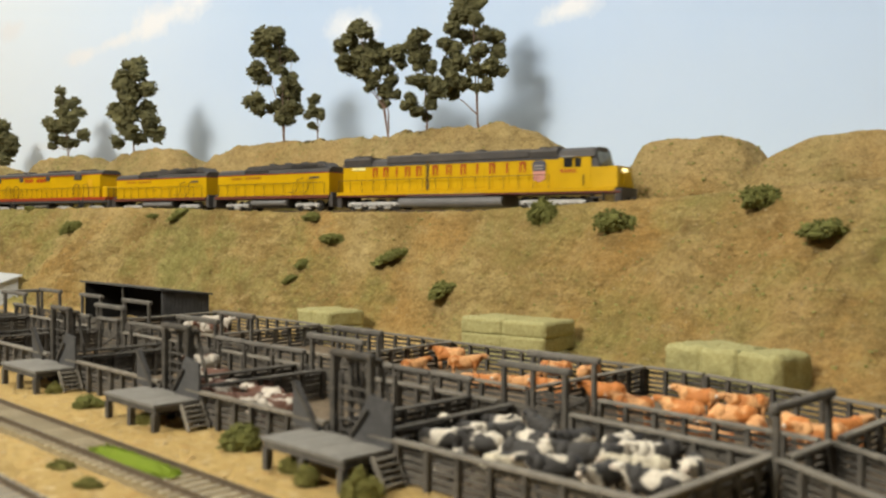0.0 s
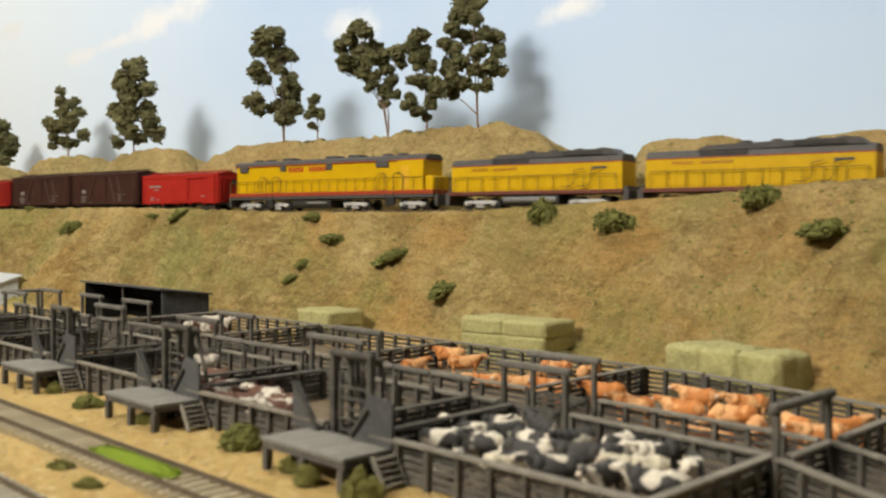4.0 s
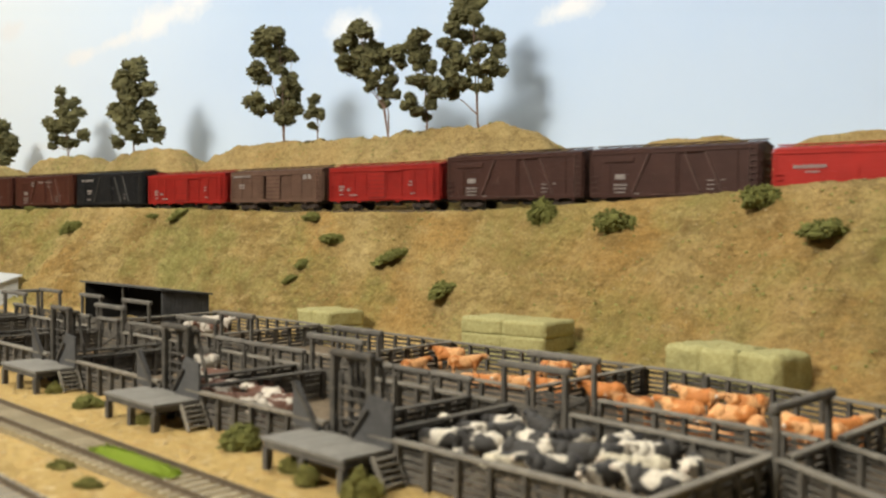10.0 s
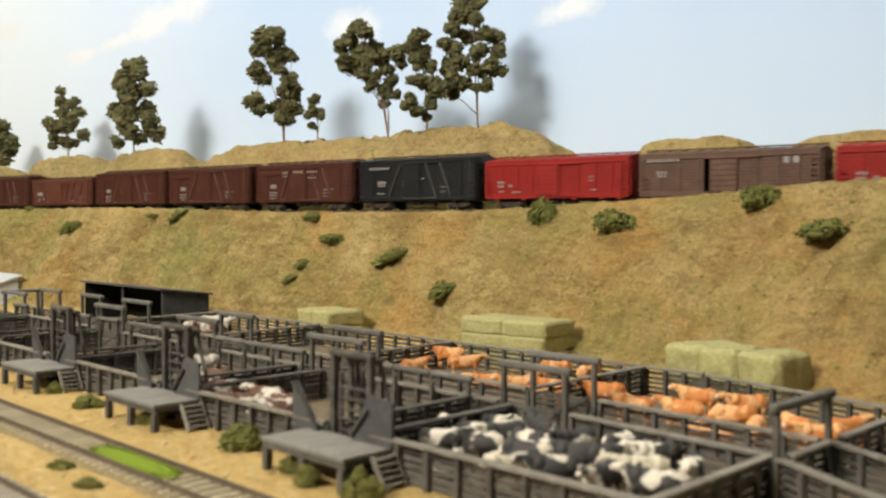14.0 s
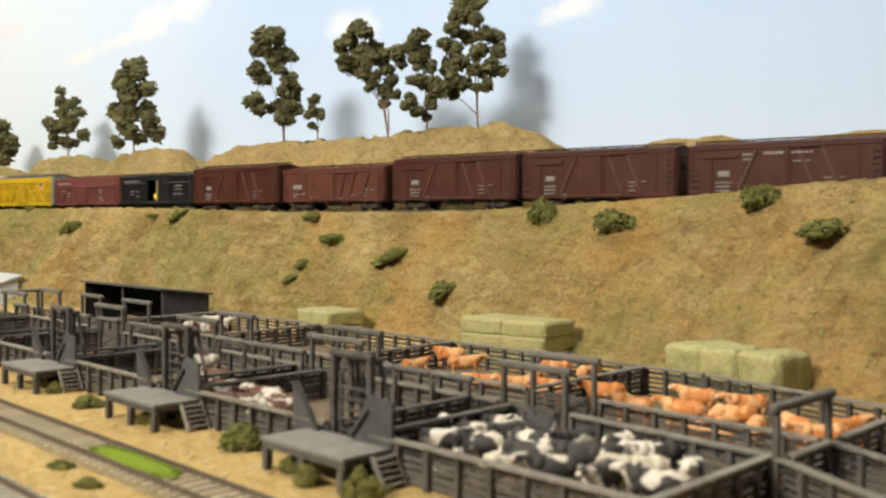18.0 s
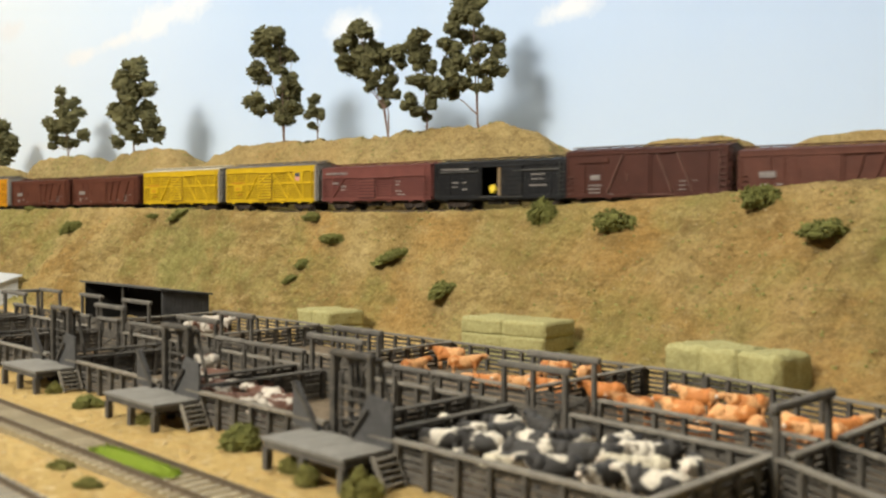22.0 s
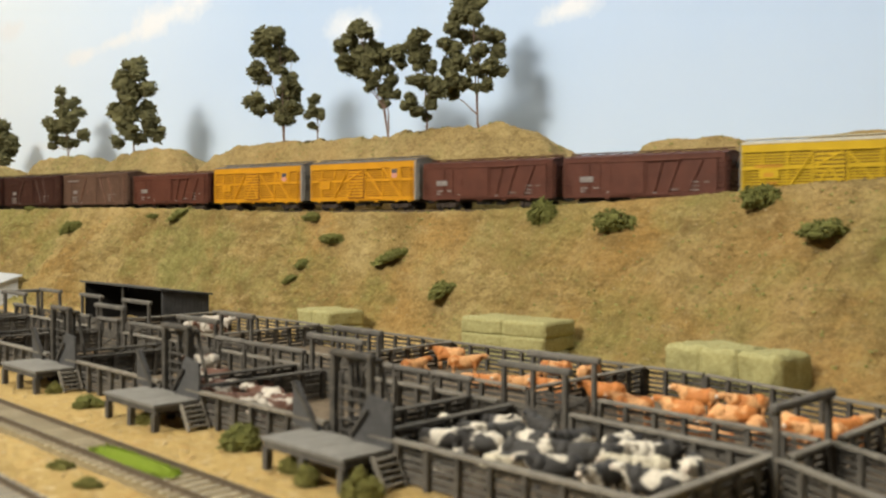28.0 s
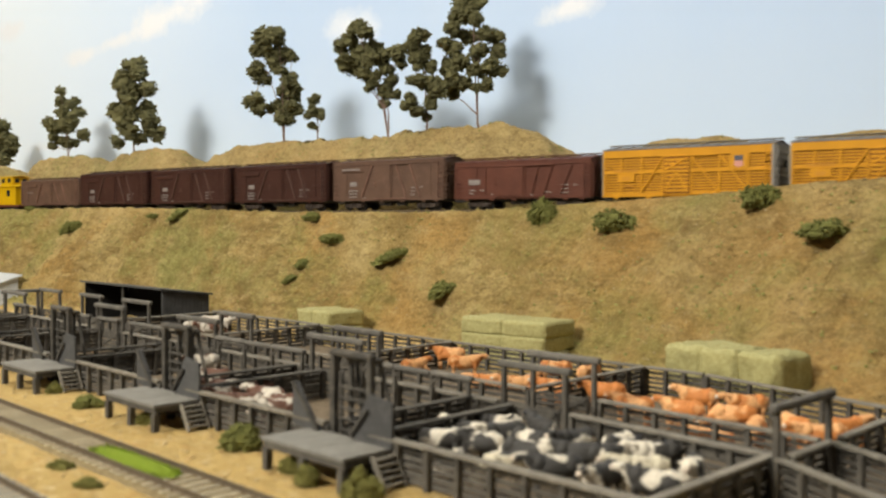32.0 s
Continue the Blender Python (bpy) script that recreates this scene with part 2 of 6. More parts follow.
# ---- mesh helpers (millimetres) ----
class Shape:
    def __init__(self):
        self.v, self.f, self.m = [], [], []

    def add(self, verts, faces, at=None, mi=0):
        n = len(self.v)
        self.v += [tuple(at @ Vector(p)) if at is not None else tuple(p) for p in verts]
        self.f += [tuple(i + n for i in f) for f in faces]
        self.m += [mi] * len(faces)
        return self

    def box(self, x0, x1, y0, y1, z0, z1, c=0.0, at=None, mi=0):
        """A box between two corners, its edges cut by c."""
        lo, hi = (min(x0, x1), min(y0, y1), min(z0, z1)), (max(x0, x1), max(y0, y1), max(z0, z1))
        if c <= 0:
            p = [(x, y, z) for x in (lo[0], hi[0]) for y in (lo[1], hi[1]) for z in (lo[2], hi[2])]
            return self.add(p, [(0, 1, 3, 2), (4, 6, 7, 5), (0, 4, 5, 1), (2, 3, 7, 6), (0, 2, 6, 4), (1, 5, 7, 3)], at, mi)
        c = min(c, 0.45 * min(h - l for l, h in zip(lo, hi)))
        key, p = {}, []
        for sx in (0, 1):
            for sy in (0, 1):
                for sz in (0, 1):
                    s = (sx, sy, sz)
                    for ax in range(3):
                        q = [(hi[i] if s[i] else lo[i]) if i == ax else (hi[i] - c if s[i] else lo[i] + c) for i in range(3)]
                        key[(s, ax)] = len(p)
                        p.append(tuple(q))
        f = []
        mid = Vector([(l + h) / 2 for l, h in zip(lo, hi)])

        def face(ids):
            a = [Vector(p[i]) for i in ids]
            n = (a[1] - a[0]).cross(a[2] - a[0])
            f.append(tuple(ids) if n.dot(sum(a, Vector()) / len(a) - mid) > 0 else tuple(reversed(ids)))
        for ax in range(3):
            o = [i for i in range(3) if i != ax]
            for side in (0, 1):
                def corner(a, b):
                    s = [0, 0, 0]
                    s[ax], s[o[0]], s[o[1]] = side, a, b
                    return tuple(s)
                face([key[(corner(a, b), ax)] for a, b in ((0, 0), (1, 0), (1, 1), (0, 1))])
            for a in (0, 1):
                for b in (0, 1):
                    s0, s1 = [0, 0, 0], [0, 0, 0]
                    s0[o[0]], s0[o[1]], s1[o[0]], s1[o[1]] = a, b, a, b
                    s1[ax] = 1
                    face([key[(tuple(s0), o[0])], key[(tuple(s0), o[1])], key[(tuple(s1), o[1])], key[(tuple(s1), o[0])]])
        for sx in (0, 1):
            for sy in (0, 1):
                for sz in (0, 1):
                    face([key[((sx, sy, sz), ax)] for ax in range(3)])
        return self.add(p, f, at, mi)

    def beam(self, a, b, w, h, c=0.0, mi=0, up=(0, 0, 1)):
        """A bar from a to b, w wide and h high."""
        a, b = Vector(a), Vector(b)
        d = b - a
        x = d.normalized()
        u = Vector(up)
        if abs(x.dot(u)) > 0.95:
            u = Vector((0, 1, 0))
        y = u.cross(x).normalized()
        z = x.cross(y)
        m = Matrix((x, y, z)).transposed().to_4x4()
        m.translation = a
        return self.box(0, d.length, -w / 2, w / 2, -h / 2, h / 2, c, m, mi)

    def tube(self, a, b, r0, r1=None, n=8, mi=0, cap=True):
        a, b = Vector(a), Vector(b)
        r1 = r0 if r1 is None else r1
        q = (b - a).to_track_quat("Z", "Y").to_matrix()
        p = []
        for o, r in ((a, r0), (b, r1)):
            p += [o + q @ Vector((r * math.cos(6.2832 * i / n), r * math.sin(6.2832 * i / n), 0)) for i in range(n)]
        f = [(i, (i + 1) % n, n + (i + 1) % n, n + i) for i in range(n)]
        if cap:
            f += [tuple(range(n - 1, -1, -1)), tuple(range(n, 2 * n))]
        return self.add(p, f, None, mi)

    def prism(self, outline, x0, x1, axis=0, mi=0):
        """An outline of (a, b) pairs pushed along an axis."""
        def place(t, a, b):
            return ((t, a, b), (a, t, b), (a, b, t))[axis]
        n = len(outline)
        p = [place(x0, a, b) for a, b in outline] + [place(x1, a, b) for a, b in outline]
        f = [(i, (i + 1) % n, n + (i + 1) % n, n + i) for i in range(n)] + [tuple(range(n - 1, -1, -1)), tuple(range(n, 2 * n))]
        return self.add(p, f, None, mi)

    def blob(self, at, r, rough=0.25, seg=8, rings=5, seed=0, mi=0, turn=0.0):
        """A lumpy ellipsoid."""
        at = Vector(at)
        r = Vector(r) if hasattr(r, "__len__") else Vector((r, r, r))
        p = [(0, 0, -1)]
        for j in range(1, rings):
            ph = math.pi * j / rings
            p += [(math.sin(ph) * math.cos(6.2832 * i / seg), math.sin(ph) * math.sin(6.2832 * i / seg), -math.cos(ph)) for i in range(seg)]
        p.append((0, 0, 1))
        rot = Matrix.Rotation(turn, 3, "Z")
        out = []
        for q in p:
            q = Vector(q)
            k = 1 + rough * noise.noise(q * 1.9 + Vector((seed * 3.7, seed * 1.3, seed * 0.7))) * 1.6
            out.append(at + rot @ Vector((q.x * r.x * k, q.y * r.y * k, q.z * r.z * k)))
        f = [(0, 1 + (i + 1) % seg, 1 + i) for i in range(seg)]
        for j in range(rings - 2):
            o = 1 + j * seg
            f += [(o + i, o + (i + 1) % seg, o + seg + (i + 1) % seg, o + seg + i) for i in range(seg)]
        o, top = 1 + (rings - 2) * seg, len(p) - 1
        f += [(o + i, o + (i + 1) % seg, top) for i in range(seg)]
        return self.add(out, f, None, mi)

    def data(self, name, mats, smooth=False, fix=True):
        me = bpy.data.meshes.new(name)
        me.from_pydata([(x * MM, y * MM, z * MM) for x, y, z in self.v], [], self.f)
        for m in (mats if isinstance(mats, (list, tuple)) else [mats]):
            me.materials.append(m)
        me.polygons.foreach_set("material_index", self.m)
        if fix:
            bm = bmesh.new()
            bm.from_mesh(me)
            bmesh.ops.recalc_face_normals(bm, faces=bm.faces)
            bm.to_mesh(me)
            bm.free()
        if smooth:
            me.polygons.foreach_set("use_smooth", [True] * len(me.polygons))
        return me


def part(name, shape, mats, parent, label="", at=None, smooth=False):
    """One mesh object under a thing or a part; at in millimetres."""
    me = shape if isinstance(shape, bpy.types.Mesh) else shape.data(name, mats, smooth)
    ob = new(name, me)
    ob.parent = parent
    if at is not None:
        ob.location = Vector(at) * MM
    if label:
        ob["label"] = label
    return ob


def base(name, at=(0, 0, 0), rz=0.0):
    """The empty at a thing's foot, in millimetres and degrees."""
    ob = new(name)
    ob.empty_display_size = 0.005
    ob.matrix_basis = pose(at[0] * MM, at[1] * MM, at[2] * MM, 0, 0, rz)
    return ob


# ---- the ground ----
T0 = (-635.2, 639.7)
TH = radians(8.506)
TC, TS = math.cos(TH), math.sin(TH)
RAIL_Z = 117.5
BACK_D = 206.0


def along(u, v):
    """Place along and behind the upper track."""
    return (u - T0[0]) * TC + (v - T0[1]) * TS, -(u - T0[0]) * TS + (v - T0[1]) * TC


def track_xy(s, d=0.0):
    return T0[0] + s * TC - d * TS, T0[1] + s * TS + d * TC


def smooth(x):
    x = min(1.0, max(0.0, x))
    return x * x * (3 - 2 * x)


CREST = ((-1000, 121), (-480, 123), (-330, 120), (-184, 115.8), (0, 115.4), (60, 116.2), (110, 119), (204, 124), (300, 130), (345, 135), (410, 138), (900, 138))
FOOT = ((-1000, -150), (-470, -135), (-395, -82), (-260, -72), (-80, -74), (60, -82), (145, -88), (255, -120), (337, -148), (435, -190), (900, -240))
HILLS = ((-1400, 260, 205), (-1010, 100, 199), (-758, 112, 204), (-562, 100, 206), (-262, 205, 204), (-52, 152, 208), (222, 60, 182), (398, 112, 180), (800, 300, 186))


def line(table, s):
    return float(np.interp(s, [p[0] for p in table], [p[1] for p in table]))


def lumps(s, d, k, seed=0.0):
    return noise.noise(Vector((s * k, d * k, seed)))


def height(u, v):
    """Ground level in millimetres: yard, cutting slope, roadbed, hills."""
    s, d = along(u, v)
    foot, crest = line(FOOT, s), line(CREST, s)
    foot += 9 * lumps(s, 0, 0.012, 3)
    if d < foot - 30:
        return 0.35 * lumps(s, d, 0.05, 1)
    if d < -34:
        tau = (d - foot + 30) / (-34 - foot + 30)
        f = smooth(tau) * 0.35 + tau ** 1.35 * 0.65
        wob = 7.0 * (lumps(s, d * 0.35, 0.022, 5) + 0.6 * lumps(s, d * 0.4, 0.055, 9) + 0.3 * lumps(s, d, 0.16, 2))
        gully = -13.0 * max(0.0, lumps(s + 0.25 * d, d * 0.15, 0.03, 7)) * smooth((-250 - s) / 200)
        rough = 1 + 1.3 * smooth((-150 - s) / 200)
        crag = 3.0 * lumps(s + 0.5 * d, d * 0.5, 0.055, 21) + 2.0 * lumps(s, d, 0.12, 4)
        for k, cut, deep, seed in ((0.021, 0.2, 6.5, 31), (0.043, 0.28, 4.2, 37), (0.085, 0.3, 2.0, 41)):
            crag -= deep * rough * max(0.0, 1 - abs(lumps(s - 0.7 * d, d * 0.45, k, seed)) / cut)
        crag -= rough * (4.0 * abs(lumps(s + 0.6 * d, d, 0.052, 61)) + 2.6 * abs(lumps(s, d, 0.11, 62)) + 1.7 * abs(lumps(s - 0.5 * d, d, 0.17, 65)) - 1.7)
        w = s - 0.8 * d
        folds = 6.0 - 17.0 * abs(lumps(w, d * 0.3, 0.017, 81)) - 9.0 * abs(lumps(w, d * 0.35, 0.042, 83))
        crag += folds * (0.15 + 0.85 * smooth((20 - s) / 260))
        ledge = 11.0 * (0.5 + 0.5 * lumps(s, 0, 0.009, 52)) * smooth((-60 - s) / 220)
        q = (tau * 6.5 + 2.2 * lumps(s, d, 0.011, 55)) % 1.0
        crag += ledge * (smooth((q - 0.55) / 0.3) - q)
        return crest * f + (wob + gully) * 4 * tau * (1 - tau) * 0.9 + crag * smooth(tau * 3) * (0.3 + 0.7 * smooth((1 - tau) * 5))
    bed = RAIL_Z - 5.2
    if d < -18:
        k = smooth((d + 34) / 16)
        return (crest + 1.6 * lumps(s + 0.4 * d, d * 0.5, 0.07, 21) + 1.1 * lumps(s, d, 0.12, 4)) * (1 - k) + bed * k
    if d < 24:
        return bed
    top = 156.0
    for c, w, h in HILLS:
        x = abs(s - c + 10 * lumps(s, d, 0.03, 12)) / w
        if x < 1:
            top = max(top, 156 + (h - 156) * (1 - x ** 4.5))
    calm = 1 - 0.75 * smooth((s - 90) / 90)
    top += (3.2 * lumps(s, d, 0.05, 8) + 2.3 * lumps(s, d, 0.11, 6)) * calm
    crag = calm * smooth((s + 420) / 200)
    strata = (d * 0.9 + s * 0.25 + 16 * lumps(s, d, 0.02, 71)) / 13 % 1.0
    if d < 68:
        k = (d - 24) / 44
        f = smooth(k) * 0.5 + k * 0.5
        top -= 9.0 * calm * abs(lumps(s + 0.4 * d, d, 0.034, 63)) * smooth(k * 2)
        rock = 1.9 * crag * (4.2 * (smooth((strata - 0.6) / 0.25) - strata) * (0.5 + lumps(s, d, 0.03, 73)) - 3.4 * abs(lumps(s, d, 0.075, 75)) - 2.0 * abs(lumps(s, d, 0.16, 76))) * smooth(k * 3) * smooth((1.15 - k) * 4)
        return bed + (top - bed) * f + rock - 2.4 * abs(lumps(s, d, 0.09, 64)) * smooth(k * 4) + (6 * lumps(s, d, 0.045, 14) + 3 * abs(lumps(s, d * 0.7, 0.09, 17)) - 5 * max(0.0, 1 - abs(lumps(s + 0.5 * d, d * 0.8, 0.04, 33)) / 0.25)) * 4 * k * (1 - k)
    return top - 9.0 * calm * abs(lumps(s + 0.4 * d, d, 0.034, 63)) - 2.4 * calm * abs(lumps(s, d, 0.09, 64)) - 24 * smooth((d - 82) / 95)


def steps(*runs):
    out = []
    for a, b, step in runs:
        n = max(1, round((b - a) / step))
        out += [a + (b - a) * i / n for i in range(n)]
    return out + [runs[-1][1]]


def build_ground():
    ss = steps((-5200, -1200, 80), (-1200, -900, 9), (-900, 440, 3.2), (440, 700, 12), (700, 4700, 80))
    ds = steps((-600, -260, 12), (-260, -30, 3), (-30, 24, 6), (24, 110, 3), (110, 206, 12))
    verts = []
    for s in ss:
        for d in ds:
            u, v = track_xy(s, d)
            verts.append((u * MM, v * MM, height(u, v) * MM))
    n = len(ds)
    faces = [(i * n + j, (i + 1) * n + j, (i + 1) * n + j + 1, i * n + j + 1) for i in range(len(ss) - 1) for j in range(n - 1)]
    me = bpy.data.meshes.new("ground")
    me.from_pydata(verts, [], faces)
    me.materials.append(SOIL)
    me.polygons.foreach_set("use_smooth", [True] * len(faces))
    tagged(new("ground", me), "sandy yard rising to a tan, turf-flecked scenic hillside", "ground", kind="structure")
    board = Shape()
    for d0, d1, z0, z1 in ((-606, 212, -45, -8), (-612, -601, -120, -1)):
        c = [track_xy(s, d) for s, d in ((-5200, d0), (4700, d0), (4700, d1), (-5200, d1))]
        p = [(x, y, z) for z in (z0, z1) for x, y in c]
        board.add(p, [(3, 2, 1, 0), (4, 5, 6, 7), (0, 1, 5, 4), (1, 2, 6, 5), (2, 3, 7, 6), (3, 0, 4, 7)])
    ob = new("layout_board", board.data("layout_board", [PALE_TIMBER]))
    tagged(ob, "plain timber board that carries the scenery", "table", kind="structure")


def slab(name, pts, z0, z1, mat, label, category):
    n = len(pts)
    sh = Shape()
    sh.add([(x, y, z) for z in (z0, z1) for x, y in pts], [tuple(range(n - 1, -1, -1)), tuple(range(n, 2 * n))] + [(i, (i + 1) % n, n + (i + 1) % n, n + i) for i in range(n)])
    return tagged(new(name, sh.data(name, [mat])), label, category, kind="structure")


def build_room():
    def quad(s0, s1, d0, d1):
        return [track_xy(s, d) for s, d in ((s0, d0), (s1, d0), (s1, d1), (s0, d1))]
    slab("floor", quad(-5400, 4900, -3200, 330), -1160, -1150, FLOORM, "dark carpet on the floor of the room", "floor")
    slab("ceiling", quad(-5400, 4900, -3200, 330), 1300, 1320, CEILM, "white painted ceiling of the room", "ceiling")
    slab("wall_north", quad(-5400, 4900, 230, 330), -1150, 1300, WALLM, "pale wall behind the layout", "wall")
    slab("wall_south", quad(-5400, 4900, -3200, -3100), -1150, 1300, WALLM, "pale wall across the aisle", "wall")
    slab("wall_west", quad(-5400, -5300, -3100, 230), -1150, 1300, WALLM, "pale end wall of the room", "wall")
    slab("wall_east", quad(4800, 4900, -3100, 230), -1150, 1300, WALLM, "pale end wall of the room", "wall")
    sky = Shape().box(-5200, 4700, 0, 6, -40, 900)
    ob = new("backdrop", sky.data("backdrop", [SKY]))
    x, y = track_xy(0, BACK_D)
    ob.matrix_basis = pose(x * MM, y * MM, 0, 0, 0, 8.506)
    tagged(ob, "backdrop board painted as a pale blue cloudy sky", "backdrop", kind="structure")


build_ground()
build_room()


# ---- yard tracks ----
def build_track(name, label, origin, heading, x0, x1, tie_from, tie_to, ballast, rail_z, bed=True):
    """A track in its own space, x along it: bed, ties and two rails."""
    thing = new(name)
    thing.matrix_basis = pose(origin[0] * MM, origin[1] * MM, 0, 0, 0, heading)
    tagged(thing, label, "railway track", kind="structure")
    if bed:
        part("roadbed", Shape().prism([(-18, rail_z - 6.5), (-14, rail_z - 2.7), (14, rail_z - 2.7), (18, rail_z - 6.5)], x0, x1), [ballast], thing, "crushed stone ballast")
    tie = Shape().box(-1.1, 1.1, -13.5, 13.5, -2, 0, 0.3).data("tie", [TIEM])
    x = tie_from
    rnd = random.Random(5)
    while x < tie_to:
        t = part("tie", tie, None, thing, at=(x, rnd.uniform(-0.4, 0.4), rail_z - 2.1))
        t.rotation_euler = (0, 0, rnd.uniform(-0.03, 0.03))
        x += 7.0
    for y in (-8.7, 8.7):
        r = Shape().prism([(y - 0.8, rail_z - 2.1), (y + 0.8, rail_z - 2.1), (y + 0.25, rail_z - 1.6), (y + 0.38, rail_z), (y - 0.38, rail_z), (y - 0.25, rail_z - 1.6)], x0, x1)
        part("rail", r, [RAILM], thing, "brown weathered rail")
    return thing


build_track("loading_track", "single track sunk in sand beside the loading docks", (0, 186.5), 0, -1500, 300, -700, -250, BALLAST, 4.4)
build_track("passing_track", "single track on pale grey ballast in front of the yard", (0, 123), 0, -1500, 0, -480, -280, GRAVEL, 7.0)
build_track("main_track", "main line track along the top of the bank", T0, 8.506, -5000, 4500, -1000, 450, TAN_BALLAST, RAIL_Z)


def grass_patch():
    sh = Shape()
    rnd = random.Random(3)
    for i in range(1500):
        x, y = rnd.uniform(-34, 34), rnd.uniform(-6.6, 6.6)
        if (x / 35) ** 4 + (y / 7) ** 4 > 1:
            continue
        h = rnd.uniform(1.2, 2.1)
        a = rnd.uniform(0, 6.28)
        sh.add([(x - 0.45 * math.cos(a), y - 0.45 * math.sin(a), 0), (x + 0.45 * math.cos(a), y + 0.45 * math.sin(a), 0), (x + rnd.uniform(-0.7, 0.7), y + rnd.uniform(-0.7, 0.7), h)], [(0, 1, 2)])
    sh.blob((0, 0, 0.5), (35, 6.8, 1.1), 0.06, 20, 8, 2)
    ob = new("grass_patch", sh.data("grass_patch", [TURF], fix=False))
    ob.location = Vector((-370, 186.5, 2.2)) * MM
    tagged(ob, "bright green grass growing between the rails", "grass", kind="stuff")


grass_patch()

# ---- stock pens ----
MUD = foam("pen_mud", (0.1, 0.077, 0.053), (0.235, 0.18, 0.12), 160)
POST = Shape().box(-1.2, 1.2, -1.2, 1.2, 0, 17.2, 0.2).data("post", [TIMBER])
_rails = {}


def rail_mesh(length, w, h, mat):
    key = (round(length, 1), w, h, mat.name)
    if key not in _rails:
        _rails[key] = Shape().box(-length / 2, length / 2, -w / 2, w / 2, -h / 2, h / 2, 0.25).data("rail", [mat])
    return _rails[key]


def fence(a, b, label="dark weathered board fence of a stock pen", cap=PLANK, wide=1.8, rnd=random.Random(11)):
    """A fence from a to b: posts, four boards a bay and a flat cap."""
    a, b = Vector((*a, 0)), Vector((*b, 0))
    d = b - a
    thing = base("stock_pen_fence", a, math.degrees(math.atan2(d.y, d.x)))
    tagged(thing, label, "fence", "stock pen fences")
    n = max(1, round(d.length / 15.5))
    for i in range(n + 1):
        p = part("post", POST, None, thing, at=(d.length * i / n, 0, -0.4))
        p.rotation_euler = (rnd.uniform(-0.02, 0.02), rnd.uniform(-0.02, 0.02), 0)
    bays = max(1, round(n / 4))
    for i in range(bays):
        x0, x1 = d.length * i / bays, d.length * (i + 1) / bays
        for j, z in enumerate((2.0, 5.0, 8.0, 11.0, 14.0)):
            r = part("rail", rail_mesh(x1 - x0 - 0.4, 1.0, wide, TIMBER), None, thing, at=((x0 + x1) / 2, 1.7, z + rnd.uniform(-0.2, 0.2)))
            r.rotation_euler = (0, rnd.uniform(-0.006, 0.006), 0)
        part("cap", rail_mesh(x1 - x0 - 0.3, 4.0, 1.5, cap), None, thing, at=((x0 + x1) / 2, -0.4, 17.4 + rnd.uniform(-0.15, 0.15)))
    return thing


def portal(a, b, top=38.0, gate=True, label="tall timber gateway with a heavy round-edged lintel"):
    """A gateway: two tall posts, a heavy lintel, a braced gate between them."""
    a, b = Vector((*a, 0)), Vector((*b, 0))
    d = b - a
    w = d.length
    thing = base("pen_gateway", a, math.degrees(math.atan2(d.y, d.x)))
    tagged(thing, label, "gate", "stock pen gateways")
    for x in (0, w):
        part("post", Shape().box(x - 1.25, x + 1.25, -1.25, 1.25, -0.4, top - 3, 0.3), [TIMBER], thing)
    part("lintel", Shape().box(-3.5, w + 3.5, -1.9, 1.9, top - 3.3, top, 0.7), [LINTEL], thing, "grey timber lintel")
    if gate:
        leaf = part("gate", Shape().box(3, w - 3, -0.6, 0.6, 15.3, 17.2, 0.3).box(3, 5, -0.6, 0.6, 1.2, 17, 0.3).box(w - 5, w - 3, -0.6, 0.6, 1.2, 17, 0.3), [TIMBER], thing)
        for z in (2.6, 5.6, 8.6, 11.6, 14.2):
            part("board", Shape().box(3, w - 3, -1.5, -0.7, z - 1, z + 1, 0.25), [TIMBER], leaf)
        part("brace", Shape().beam((4, -2, 2), (w - 4, -2, 16.5), 0.9, 2), [TIMBER], leaf)
    return thing


